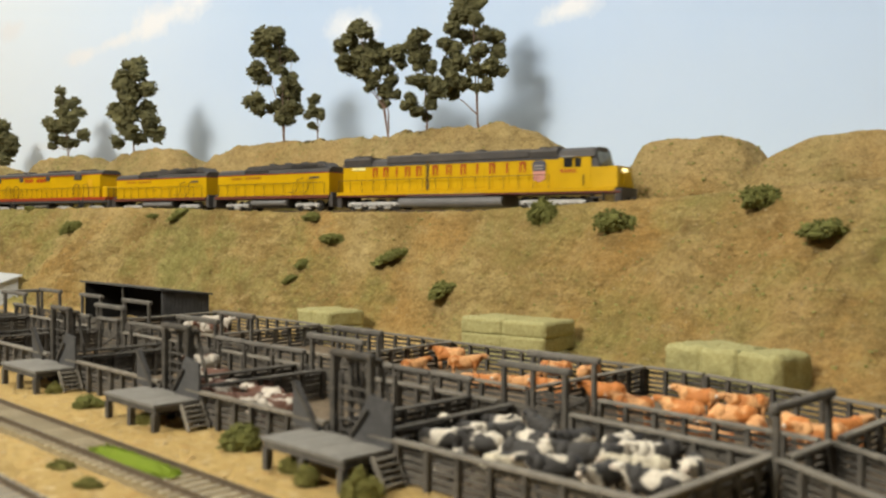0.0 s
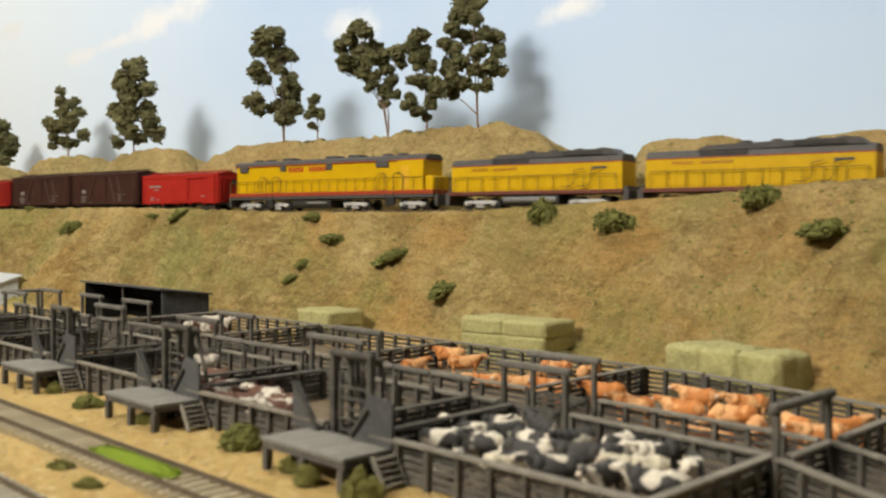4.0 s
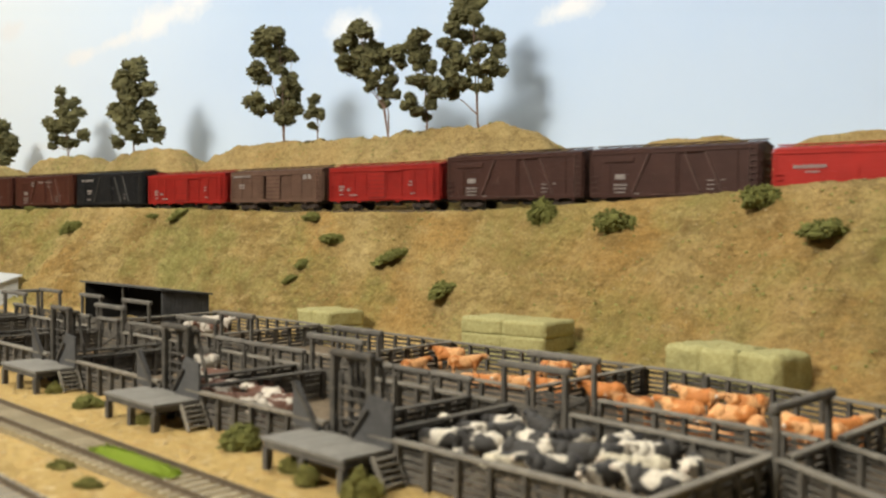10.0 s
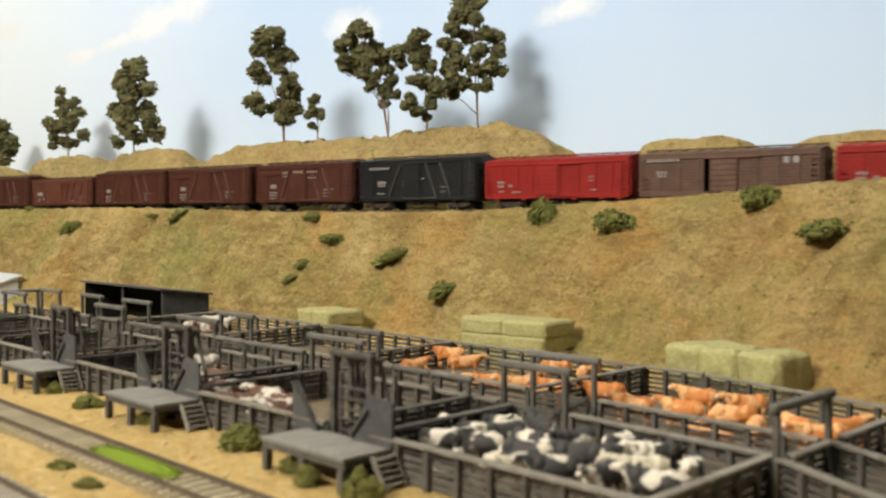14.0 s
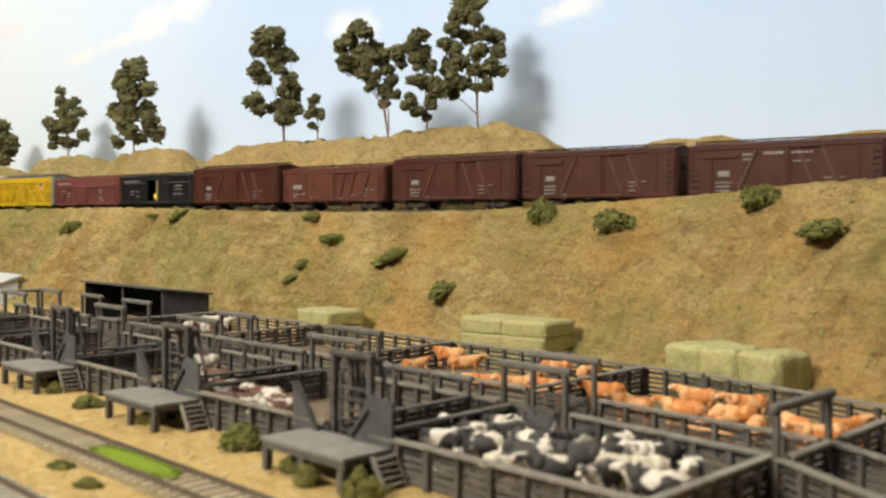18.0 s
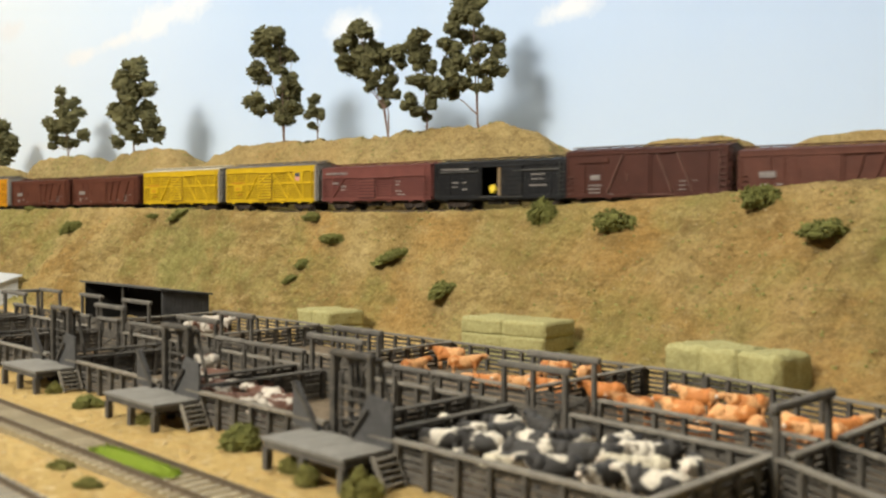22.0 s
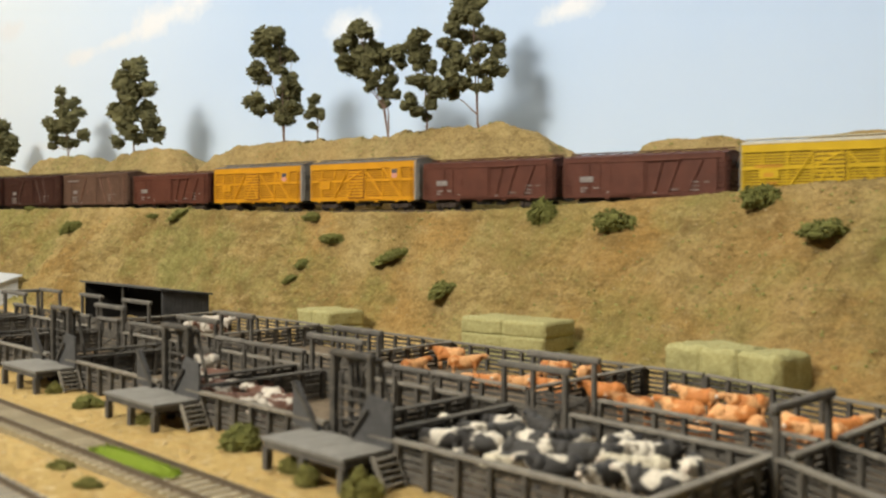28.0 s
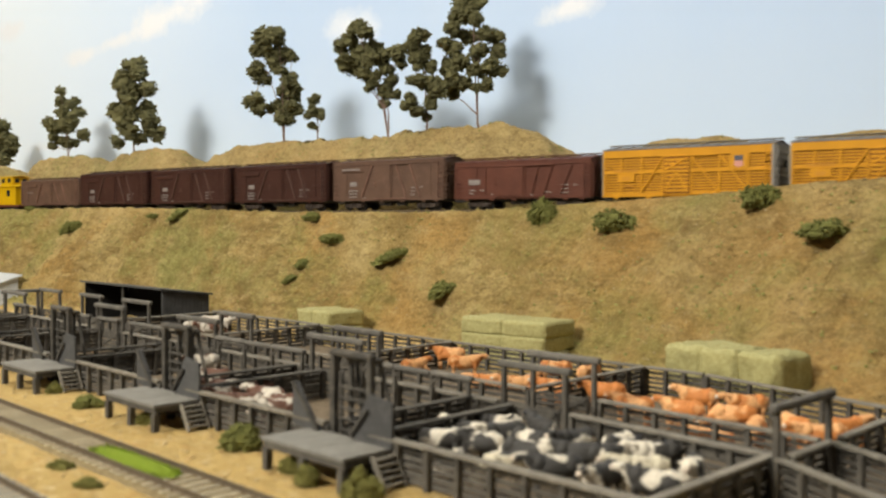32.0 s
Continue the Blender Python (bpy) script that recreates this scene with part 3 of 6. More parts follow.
def lane_gate(o):
    """The tall frame over a loading chute with its two slanting wings."""
    thing = base("loading_chute", (-304 + o, 252, 0))
    tagged(thing, "dark timber loading chute with tall frame and slanting wings", "chute", "loading chutes")
    for x in (-12, 12):
        part("post", Shape().box(x - 1.5, x + 1.5, -1.5, 1.5, -0.4, 47.5, 0.35), [CHUTE], thing)
        part("inner_post", Shape().box(x * 0.55 - 1.1, x * 0.55 + 1.1, 4, 6.2, -0.4, 45, 0.3), [CHUTE], thing)
    part("lintel", Shape().box(-13.6, 13.6, -2.1, 2.1, 47, 49.8, 0.8), [CHUTE], thing, "dark timber lintel")
    part("rear_lintel", Shape().box(-9, 13, 3.2, 7, 44.6, 47.4, 0.7), [TIMBER], thing)
    gate = part("lift_gate", Shape().box(-10, -8, 1, 2.4, 13, 40, 0.3).box(8, 10, 1, 2.4, 13, 40, 0.3), [CHUTE], thing)
    for i in range(5):
        part("board", Shape().box(-9.5, 9.5, 0, 0.9, 15 + 4.6 * i, 16.1 + 4.6 * i, 0.2), [CHUTE], gate)
    for sx in (-1, 1):
        out = [(5, 13.8), (30, 13.8), (30, 32.4), (16, 34.2), (10, 24)]
        if sx < 0:
            out = [(-17, 13.8), (-36, 13.8), (-36, 33), (-33, 34)]
        part("wing", Shape().prism(out, -4.4, -3.2, 1), [SHEDM], thing, "solid dark boarded wing")
        a, b = ((-35, 33.5), (-17, 14.5)) if sx < 0 else ((5, 15.5), (16, 28))
        part("brace", Shape().beam((a[0], -5.4, a[1]), (b[0], -5.4, b[1]), 1.4, 1.7, 0.3), [CHUTE], thing)
    part("rear_brace", Shape().beam((10, 6.5, 46), (20, 6.5, 20), 1.5, 1.8, 0.3), [CHUTE], thing)
    part("rear_brace", Shape().beam((-7, 9, 44), (-3, 9, 14), 1.5, 1.8, 0.3), [CHUTE], thing)
    part("ramp", Shape().add([(-13, 3, 12.6), (13, 3, 12.6), (13, 70, 0.3), (-13, 70, 0.3), (-13, 3, 0.2), (13, 3, 0.2)], [(0, 1, 2, 3), (0, 4, 5, 1), (0, 3, 4), (1, 5, 2), (4, 3, 2, 5)]), [CHUTE], thing, "sloping plank ramp")
    return thing


def dock(o):
    thing = base("loading_dock", (-302.5 + o, 237, 0))
    tagged(thing, "grey plank loading dock on dark timber legs", "platform", "loading docks")
    for i in range(10):
        x = -27 + 5.4 * i
        part("plank", Shape().box(x + 0.06, x + 5.34, -13.4, 13.2, 12.4, 14.0 + 0.06 * (i % 3), 0.1), [DECK], thing)
    part("front_beam", Shape().box(-27, 27, -12.6, -10.6, 9.3, 12.3, 0.3), [TIMBER], thing)
    part("rear_beam", Shape().box(-27, 27, 9.6, 11.8, 9.3, 12.3, 0.3), [TIMBER], thing)
    for x in (-25, 0, 25):
        part("cross_beam", Shape().box(x - 1.2, x + 1.2, -10.5, 9.5, 9.6, 12.2, 0.2), [TIMBER], thing)
        for y in (-11.6, 10.6):
            part("leg", Shape().box(x - 1.7, x + 1.7, y - 1.7, y + 1.7, -0.5, 9.2, 0.3), [TIMBER], thing)
    steps_ = base("dock_steps", (-302.5 + o + 27.5, 243.5, 0))
    tagged(steps_, "small steep timber steps beside the dock", "steps", "dock steps")
    for y in (-5.6, 5.6):
        part("stringer", Shape().beam((0.4, y, 12.6), (8.0, y, 0.2), 1.0, 2.6, 0.2), [PLANK], steps_)
    for i in range(5):
        k = (i + 0.6) / 5.4
        x, z = 0.4 + 7.6 * k, 12.6 - 12.4 * k
        part("step", Shape().box(x - 1.2, x + 1.5, -5, 5, z - 0.4, z + 0.5, 0.15), [PLANK], steps_)


def alley_frame(x0, stops_):
    """A low row of posts and lintels that stands along the alley fence."""
    thing = base("alley_frame", (x0, 338.2, 0))
    tagged(thing, "low row of timber posts and lintels along an alley", "frame", "alley frames")
    last = len(stops_) - 1
    for i, x in enumerate(stops_):
        part("post", Shape().box(x - 1.0, x + 1.0, -1.0, 1.0, -0.4, 25.6, 0.25), [TIMBER], thing)
        part("brace", Shape().beam((x, 0, 21), (x + (4.5 if i < last else -4.5), 0, 25.4), 1.0, 1.4), [TIMBER], thing)
    for i in range(last):
        part("lintel", Shape().box(stops_[i] - (2.5 if i == 0 else -0.2), stops_[i + 1] + (2.5 if i == last - 1 else -0.2), -1.9, 1.9, 25.4 - 0.3 * (i % 2), 28.0 - 0.3 * (i % 2), 0.6), [LINTEL], thing)
    return thing


def build_pens():
    for k in range(5):
        o = -146.0 * k
        right = -158 if k == 0 else -172 + o
        fence((-289 + o, 250), (right, 250), cap=PALE_TIMBER if k in (1, 2) else PLANK, wide=2.0)
        fence((-290 + o, 252), (-290 + o, 339), wide=2.4, cap=TIMBER)
        if k == 0:
            fence((-158, 250), (-158, 339), wide=2.4)
        fence((-318 + o, 252), (-318 + o, 339), wide=2.4, cap=TIMBER)
        lane_gate(o)
        dock(o)
    front = [(-297, -260), (-450, -405), (-605, -558), (-738, -694), (-937, -890)]
    back = [(-310, -271), (-472, -433), (-612, -572), (-767, -724), (-852, -814), (-945, -902)]
    for v, gates, end in ((342, front, (-158.5, 335)), (380, back, (-155, 373))):
        start = end
        for a, b in sorted(gates, reverse=True):
            # paler caps on this fence paint in the light lying on them
            fence((b + 3.5, v), start, cap=PALE_TIMBER if v == 380 and start[0] < -300 else PLANK)
            portal((a, v), (b, v))
            start = (a - 3.5, v)
        fence((-1010, v), start)
    # beyond the last pen the fences bend towards the front
    fence((-155, 333), (-20, 257))
    fence((-150, 373), (0, 297))
    for u0, u1 in ((-1010, -978), (-803, -792), (-790, -635), (-632, -477), (-474, -314), (-311, -272)):
        fence((u0, 490), (u1, 490))
    fence((-270, 489.5), (-151, 461))
    fence((-148, 460.5), (40, 430))
    for u, end in ((-151, 457), (-312, 488), (-475, 488), (-633, 488), (-790, 488)):
        fence((u, 382.5), (u, end))
    for x0, stops_ in ((-399, (0, 27, 55.5, 82)), (-548, (0, 31, 62, 93)), (-673, (0, 51)), (-726, (0, 30)), (-784, (0, 38)), (-902, (0, 25))):
        alley_frame(x0, stops_)
    portal((-947, 345), (-947, 377), 37, gate=False)
    portal((-154, 331), (-153, 375.5), 38, gate=False)
    fence((-152, 337), (-151.5, 374))
    mud = Shape()
    mud.prism([(-1010, 252), (-160, 252), (-160, 334), (-20, 300), (40, 430), (-151, 459), (-270, 488), (-1010, 488)], 0.25, 0.6, 2)
    tagged(new("pen_floor", mud.data("pen_floor", [MUD])), "trampled brown mud on the floor of the pens", "ground", kind="structure")


build_pens()


# near-black wall colour paints in the shade inside the open shed
SHED_SHADE = plain("shed_inner_shade", (0.012, 0.011, 0.01), 0.9)


def build_shed():
    thing = base("cattle_shed", (-807, 437, 0))
    tagged(thing, "dark grey open-fronted cattle shed with a lean-to roof", "shed")
    for x, m in ((-1.6, SHEDM), (-166, SHED_SHADE)):
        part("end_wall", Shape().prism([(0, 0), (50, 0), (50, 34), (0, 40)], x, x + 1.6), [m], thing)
    part("rear_wall", Shape().box(-164.4, -1.6, 48.4, 50, 0, 34), [SHED_SHADE], thing, "rear wall coloured near black for the shade inside")
    part("roof", Shape().prism([(-4, 40.3), (52, 33.6), (52, 35.2), (-4, 41.9)], -170, 4), [SHEDM], thing, "flat dark tar roof")
    part("post", Shape().box(-82.8, -81.2, 0.4, 2.0, 0, 39.8, 0.2), [TIMBER], thing)
    for i in range(12):
        y = 0.5 + i * 4.1
        part("batten", Shape().box(0.05, 0.5, y, y + 3.8, 0.3, 39 - 6 * (y + 4) / 50, 0.1), [SHEDM], thing)
    hut = base("scale_house", (-1160, 398, 0))
    tagged(hut, "small white building with pale roof beyond the pens", "building")
    part("wall", Shape().prism([(0, 0), (0, 23), (40, 36.5), (40, 0)], -104, 0), [plain("white_siding", (0.5, 0.52, 0.54), 0.7)], hut)
    part("roof", Shape().prism([(-4, 22.2), (44, 38.4), (44, 40.2), (-4, 24)], -108, 3), [plain("pale_roof", (0.42, 0.44, 0.45), 0.7)], hut)
    part("window", Shape().box(-60, -46, -0.4, 0.3, 10, 21, 0.2), [GLASS], hut)


build_shed()


# side tone raised to put missing light into the bales' sides
HAY_SIDE = foam("hay_side_lit", (0.36, 0.325, 0.125), (0.6, 0.55, 0.26), 380, 0.001)


def bale_stack(at, turn, w, depth, top, cols, rows, seed, sag=1.0):
    """Bales laid side by side in layers; upper faces and sides take separate hay tones."""
    thing = base("hay_bale_stack", at, turn)
    tagged(thing, "stack of pale green hay bales at the foot of the bank", "hay", "hay bale stacks")
    rnd = random.Random(seed)
    bw, h = w / cols, top / rows
    for i in range(cols):
        for r in range(rows):
            soft = min(0.09 * h + 0.5, 2.6)
            me = Shape().box(-bw / 2 - 0.5, bw / 2 + 0.5, -depth / 2, depth / 2, -h / 2 - 0.35, h / 2 + 0.35, soft).data("bale", [HAY, HAY_SIDE], smooth=True)
            bm = bmesh.new()
            bm.from_mesh(me)
            bmesh.ops.subdivide_edges(bm, edges=bm.edges, cuts=7, use_grid_fill=True)
            for v in bm.verts:
                q = v.co * 1000
                n = noise.noise_vector(q * 0.12 + Vector((i * 7.1, r * 3.3 + seed, 5.0)))
                v.co += n * 0.0009 * sag + noise.noise_vector(q * 0.5 + Vector((i, r, seed))) * 0.0004
            for f in bm.faces:
                f.material_index = 0 if f.normal.z > 0.6 else 1
            bm.to_mesh(me)
            bm.free()
            part("bale", me, None, thing, at=(-w / 2 + bw * (i + 0.5) + rnd.uniform(-0.4, 0.4), rnd.uniform(-0.6, 0.6), h * (r + 0.5)))


bale_stack((-453, 536, 0.3), 6, 75, 42, 33, 2, 3, 1)
bale_stack((-266, 516, 0.3), -6, 76, 37, 31, 3, 1, 2, 2.2)
bale_stack((-660, 522, 0.3), -6, 50, 40, 26.5, 2, 2, 3)


# ---- cattle figures ----
def cow_mats(name, coat, patch, amount, ends=0.0):
    m, t, b = nodes(name, 0.6, 0, 0.3)
    v = coords(t)
    info = t.nodes.new("ShaderNodeObjectInfo")
    sh = t.nodes.new("ShaderNodeVectorMath")
    sh.operation = "ADD"
    t.links.new(v, sh.inputs[0])
    sc = t.nodes.new("ShaderNodeMath")
    sc.operation = "MULTIPLY"
    sc.inputs[1].default_value = 9.0
    t.links.new(info.outputs["Random"], sc.inputs[0])
    t.links.new(sc.outputs[0], sh.inputs[1])
    n = noise_of(t, sh.outputs[0], 95, 2, 0.4)
    if ends:
        # pale heads, rumps and belts
        pos = t.nodes.new("ShaderNodeSeparateXYZ")
        t.links.new(v, pos.inputs[0])
        wide = ramp(t, add_scaled(t, pos.outputs[0], 40.0, 0.5), [(0.0, (1, 1, 1)), (0.14, (0.5, 0.5, 0.5)), (0.3, (0.1, 0.1, 0.1)), (0.5, (0.45, 0.45, 0.45)), (0.66, (0, 0, 0)), (0.86, (0.4, 0.4, 0.4)), (0.98, (1, 1, 1))])
        more = t.nodes.new("ShaderNodeMath")
        more.operation = "MULTIPLY_ADD"
        more.inputs[1].default_value = ends
        t.links.new(wide, more.inputs[0])
        t.links.new(n, more.inputs[2])
        n = more.outputs[0]
    c = ramp(t, n, [(amount - 0.02, coat), (amount + 0.02, patch)])
    tone = ramp(t, info.outputs["Random"], [(0.0, (0.78, 0.78, 0.78)), (1.0, (1.0, 1.0, 1.0))])
    c = mix(t, 1.0, c, tone, "MULTIPLY")
    coat_n = noise_of(t, v, 420, 5, 0.7)
    c = mix(t, 1.0, c, ramp(t, coat_n, [(0.35, (0.72, 0.68, 0.66)), (0.62, (1, 1, 1))]), "MULTIPLY")
    t.links.new(c, b.inputs["Base Color"])
    bump(t, b, coat_n, 0.6, 0.0006)
    return m


BW = cow_mats("black_white_hide", (0.055, 0.052, 0.048), (0.84, 0.78, 0.65), 0.632, 0.16)
WB = cow_mats("mostly_white_hide", (0.72, 0.66, 0.5), (0.05, 0.048, 0.045), 0.55)
BROWNW = cow_mats("brown_white_hide", (0.14, 0.065, 0.04), (0.62, 0.57, 0.48), 0.5)
ORANGE = cow_mats("orange_tan_hide", (0.63, 0.235, 0.06), (0.84, 0.45, 0.19), 0.5)
MUZZLE = plain("pale_muzzle", (0.6, 0.5, 0.4), 0.6)


def cow_mesh(name, coat, lying=False, graze=False):
    sh = Shape()
    dz = -6.2 if lying else 0.0
    sh.blob((0, 0, 10.6 + dz), (9.6, 4.6, 4.7), 0.14, 14, 9, 1)
    sh.blob((-6.2, 0, 11.2 + dz), (4.4, 4.2, 4.3), 0.12, 12, 8, 2)
    sh.blob((6.2, 0, 11.2 + dz), (4.2, 3.9, 4.6), 0.12, 12, 8, 3)
    hz = 6.5 if graze else (14.4 + dz)
    hx = 13.4 if graze else 12.4
    sh.tube((7.0, 0, 12 + dz), (hx - 1.0, 0, hz), 3.3, 2.1, 10)
    sh.blob((hx + 0.4, 0, hz), (3.5, 1.75, 1.9), 0.05, 10, 7, 4, turn=0)
    sh.blob((hx + 3.2, 0, hz - 0.5), (1.3, 1.35, 1.25), 0.05, 8, 6, 5, mi=1)
    for y in (-1, 1):
        sh.blob((hx - 1.4, y * 2.5, hz + 0.9), (0.7, 1.5, 0.5), 0.1, 6, 4, 6)
        for x in (-7.4, 6.6):
            if lying:
                sh.tube((x, y * 2.8, 3.4), (x + 4.5, y * 3.9, 0.9), 1.3, 0.8, 7)
            else:
                sh.tube((x, y * 2.1, 10), (x + 0.4, y * 2.2, 5.2), 1.7, 0.95, 7)
                sh.tube((x + 0.4, y * 2.2, 5.2), (x, y * 2.2, 0), 0.9, 0.95, 7)
    sh.tube((-10, 0, 14.2 + dz), (-11.2, 0.3, 6.5 + 0.7 * dz), 0.6, 0.4, 6)
    return sh.data(name, [coat, MUZZLE], smooth=True)


def herd(kinds, places, label, group, seed, size=1.0, facing=None):
    rnd = random.Random(seed)
    meshes = [[cow_mesh("cow", c, *p) for p in ((False, False), (True, False), (False, True))] for c in kinds]
    for i, (u, v, lie) in enumerate(places):
        row = meshes[rnd.randrange(len(kinds))]
        k = 1 if lie else (2 if rnd.random() < 0.25 else 0)
        ob = new("cow", row[k])
        turn = rnd.uniform(0, 360) if facing is None else facing + rnd.gauss(0, 40) + (180 if rnd.random() < 0.12 else 0)
        ob.matrix_basis = pose(u * MM, v * MM, 0.0006, 0, 0, turn) @ Matrix.Scale(size, 4)
        tagged(ob, label + (" lying down" if lie else " standing"), "cow", group)


herd((BW, BW, BW, BW, BW, WB), ((-281, 282, 0), (-285, 302, 0), (-266, 291, 0), (-283, 322, 0), (-270, 311, 0), (-266, 332, 0), (-252, 308, 0), (-242, 292, 0), (-240, 323, 0), (-218, 281, 0),
                    (-224, 304, 0), (-213, 316, 0), (-199, 285, 0), (-194, 303, 0), (-222, 329, 0), (-180, 290, 0), (-203, 328, 0), (-234, 270, 0), (-180, 316, 0), (-262, 268, 1)),
     "black and white dairy cow figure", "cows in the front pen", 4, 1.02, 225)
herd((ORANGE,), ((-463, 474, 0), (-428, 452, 0), (-471, 446, 1), (-392, 434, 1), (-374, 443, 1), (-350, 450, 1), (-370, 476, 0), (-345, 478, 0), (-300, 431, 0), (-331, 422, 1),
                 (-266, 408, 0), (-243, 417, 0), (-216, 394, 1), (-196, 400, 0), (-170, 410, 0), (-255, 453, 0), (-218, 422, 0), (-227, 454, 0), (-187, 420, 0), (-168, 432, 0), (-291, 440, 1), (-637, 283, 1)),
     "orange-tan beef cow figure", "cows in the rear pens", 7, 1.02, 222)
herd((BROWNW,), ((-452, 282, 0), (-440, 294, 0), (-436, 272, 0), (-416, 286, 0), (-394, 280, 0), (-410, 268, 0), (-384, 270, 0), (-548, 326, 0), (-526, 322, 1), (-745, 432, 0), (-722, 438, 0), (-746, 460, 0), (-774, 470, 0)),
     "brown and white cow figure", "brown and white cows", 9, 1.04, 225)


# ---- bushes ----
BRUSH = foam("dry_brush", (0.1, 0.072, 0.03), (0.24, 0.18, 0.075), 700)


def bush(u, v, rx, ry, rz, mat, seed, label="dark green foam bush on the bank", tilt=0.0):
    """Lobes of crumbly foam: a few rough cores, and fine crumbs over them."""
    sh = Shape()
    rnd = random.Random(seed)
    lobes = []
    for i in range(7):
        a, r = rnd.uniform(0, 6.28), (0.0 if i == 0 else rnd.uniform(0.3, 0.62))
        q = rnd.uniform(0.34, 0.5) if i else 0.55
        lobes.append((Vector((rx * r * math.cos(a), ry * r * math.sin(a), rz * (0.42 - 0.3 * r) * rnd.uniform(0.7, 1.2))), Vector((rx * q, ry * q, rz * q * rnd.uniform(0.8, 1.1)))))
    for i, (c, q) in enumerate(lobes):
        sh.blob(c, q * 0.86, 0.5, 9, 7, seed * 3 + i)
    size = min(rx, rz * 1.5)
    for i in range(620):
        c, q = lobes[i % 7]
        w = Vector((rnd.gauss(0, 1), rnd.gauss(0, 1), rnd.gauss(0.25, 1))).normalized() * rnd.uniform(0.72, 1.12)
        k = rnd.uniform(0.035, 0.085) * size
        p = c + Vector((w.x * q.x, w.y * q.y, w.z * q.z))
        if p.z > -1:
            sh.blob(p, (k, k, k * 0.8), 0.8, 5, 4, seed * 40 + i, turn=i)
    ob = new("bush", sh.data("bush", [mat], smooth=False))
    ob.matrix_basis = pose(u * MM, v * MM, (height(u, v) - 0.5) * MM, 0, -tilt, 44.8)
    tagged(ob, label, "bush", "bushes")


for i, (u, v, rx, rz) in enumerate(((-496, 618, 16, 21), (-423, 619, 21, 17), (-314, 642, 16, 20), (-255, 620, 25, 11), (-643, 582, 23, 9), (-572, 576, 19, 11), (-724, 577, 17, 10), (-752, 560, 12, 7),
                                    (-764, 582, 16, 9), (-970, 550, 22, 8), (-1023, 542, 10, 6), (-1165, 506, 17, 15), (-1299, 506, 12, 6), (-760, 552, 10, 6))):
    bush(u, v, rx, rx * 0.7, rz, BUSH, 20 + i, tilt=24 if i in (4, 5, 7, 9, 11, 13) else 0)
for i, (u, v, rx, rz, m) in enumerate(((-365, 238, 13, 14, BUSH), (-508, 229, 11, 8, BUSH), (-563, 234, 6, 8, BUSH2), (-268, 226, 9, 12, BUSH2), (-297, 222, 8, 9, BUSH2), (-315, 230, 7, 9, BUSH2), (-443, 232, 7, 8, BUSH2),
                                       (-390, 164, 7, 4, BUSH2), (-354, 160, 7, 4, BUSH2), (-143, 304, 8, 11, BUSH2))):
    bush(u, v, rx, rx * 0.75, rz, m, 60 + i, "olive foam bush in the sandy yard")


for i, (s_, d_, rx, rz) in enumerate(((-252, 71, 4, 4.5), (-243, 71, 2.5, 3), (-226, 71, 3, 3), (-98, 71, 5, 3), (-84, 71, 3, 3))):
    bush(*track_xy(s_, d_), rx, rx * 0.7, rz, BRUSH, 90 + i, "low dry brush on the crest of the hill")


# ---- turf tufts and grit on the bank ----
def scatter(name, count, mat, label, category, size, seed, turfy):
    sh = Shape()
    rnd = random.Random(seed)
    done = 0
    while done < count:
        s, d = rnd.uniform(-900, 420), rnd.uniform(-190, 95)
        if -22 < d < 26:
            continue
        u, v = track_xy(s, d)
        z = height(u, v)
        if z < 3 or (turfy and lumps(s, d, 0.018, 55) + 0.35 * rnd.gauss(0, 1) < 0.12):
            continue
        q = size * rnd.uniform(0.5, 1.3)
        sh.blob((u, v, z + q * 0.15), (q, q, q * 0.6), 0.7, 5, 4, done, turn=rnd.uniform(0, 6))
        done += 1
    tagged(new(name, sh.data(name, [mat])), label, category, kind="stuff")


TUFT = foam("turf_crumbs", (0.2, 0.21, 0.06), (0.42, 0.39, 0.14), 700)
GRIT = foam("pale_grit", (0.25, 0.18, 0.08), (0.6, 0.48, 0.28), 700)
scatter("turf_tufts", 2200, TUFT, "olive crumbs of turf dusted over the bank", "grass", 1.3, 71, True)
scatter("grit", 1500, GRIT, "tan grit and small stones on the bank", "stones", 0.8, 72, False)


PALE_GRIT = foam("sandy_grit", (0.45, 0.31, 0.13), (0.75, 0.6, 0.34), 700)


def yard_grit():
    sh = Shape()
    rnd = random.Random(77)
    for i in range(500):
        u, v = rnd.uniform(-700, -200), rnd.choice((rnd.uniform(140, 172), rnd.uniform(200, 248)))
        q = rnd.uniform(0.3, 0.9) * (1.6 if rnd.random() < 0.06 else 1)
        sh.blob((u, v, 0.3 + q * 0.2), (q, q, q * 0.7), 0.6, 5, 4, i, turn=rnd.uniform(0, 6))
    tagged(new("yard_grit", sh.data("yard_grit", [PALE_GRIT])), "tan grit and crumbs scattered over the yard", "stones", kind="stuff")


yard_grit()

# ---- trees on the hills ----
RIGHT = Vector((0.7096, 0.7046, 0))
AWAY = Vector((-0.7046, 0.7096, 0))


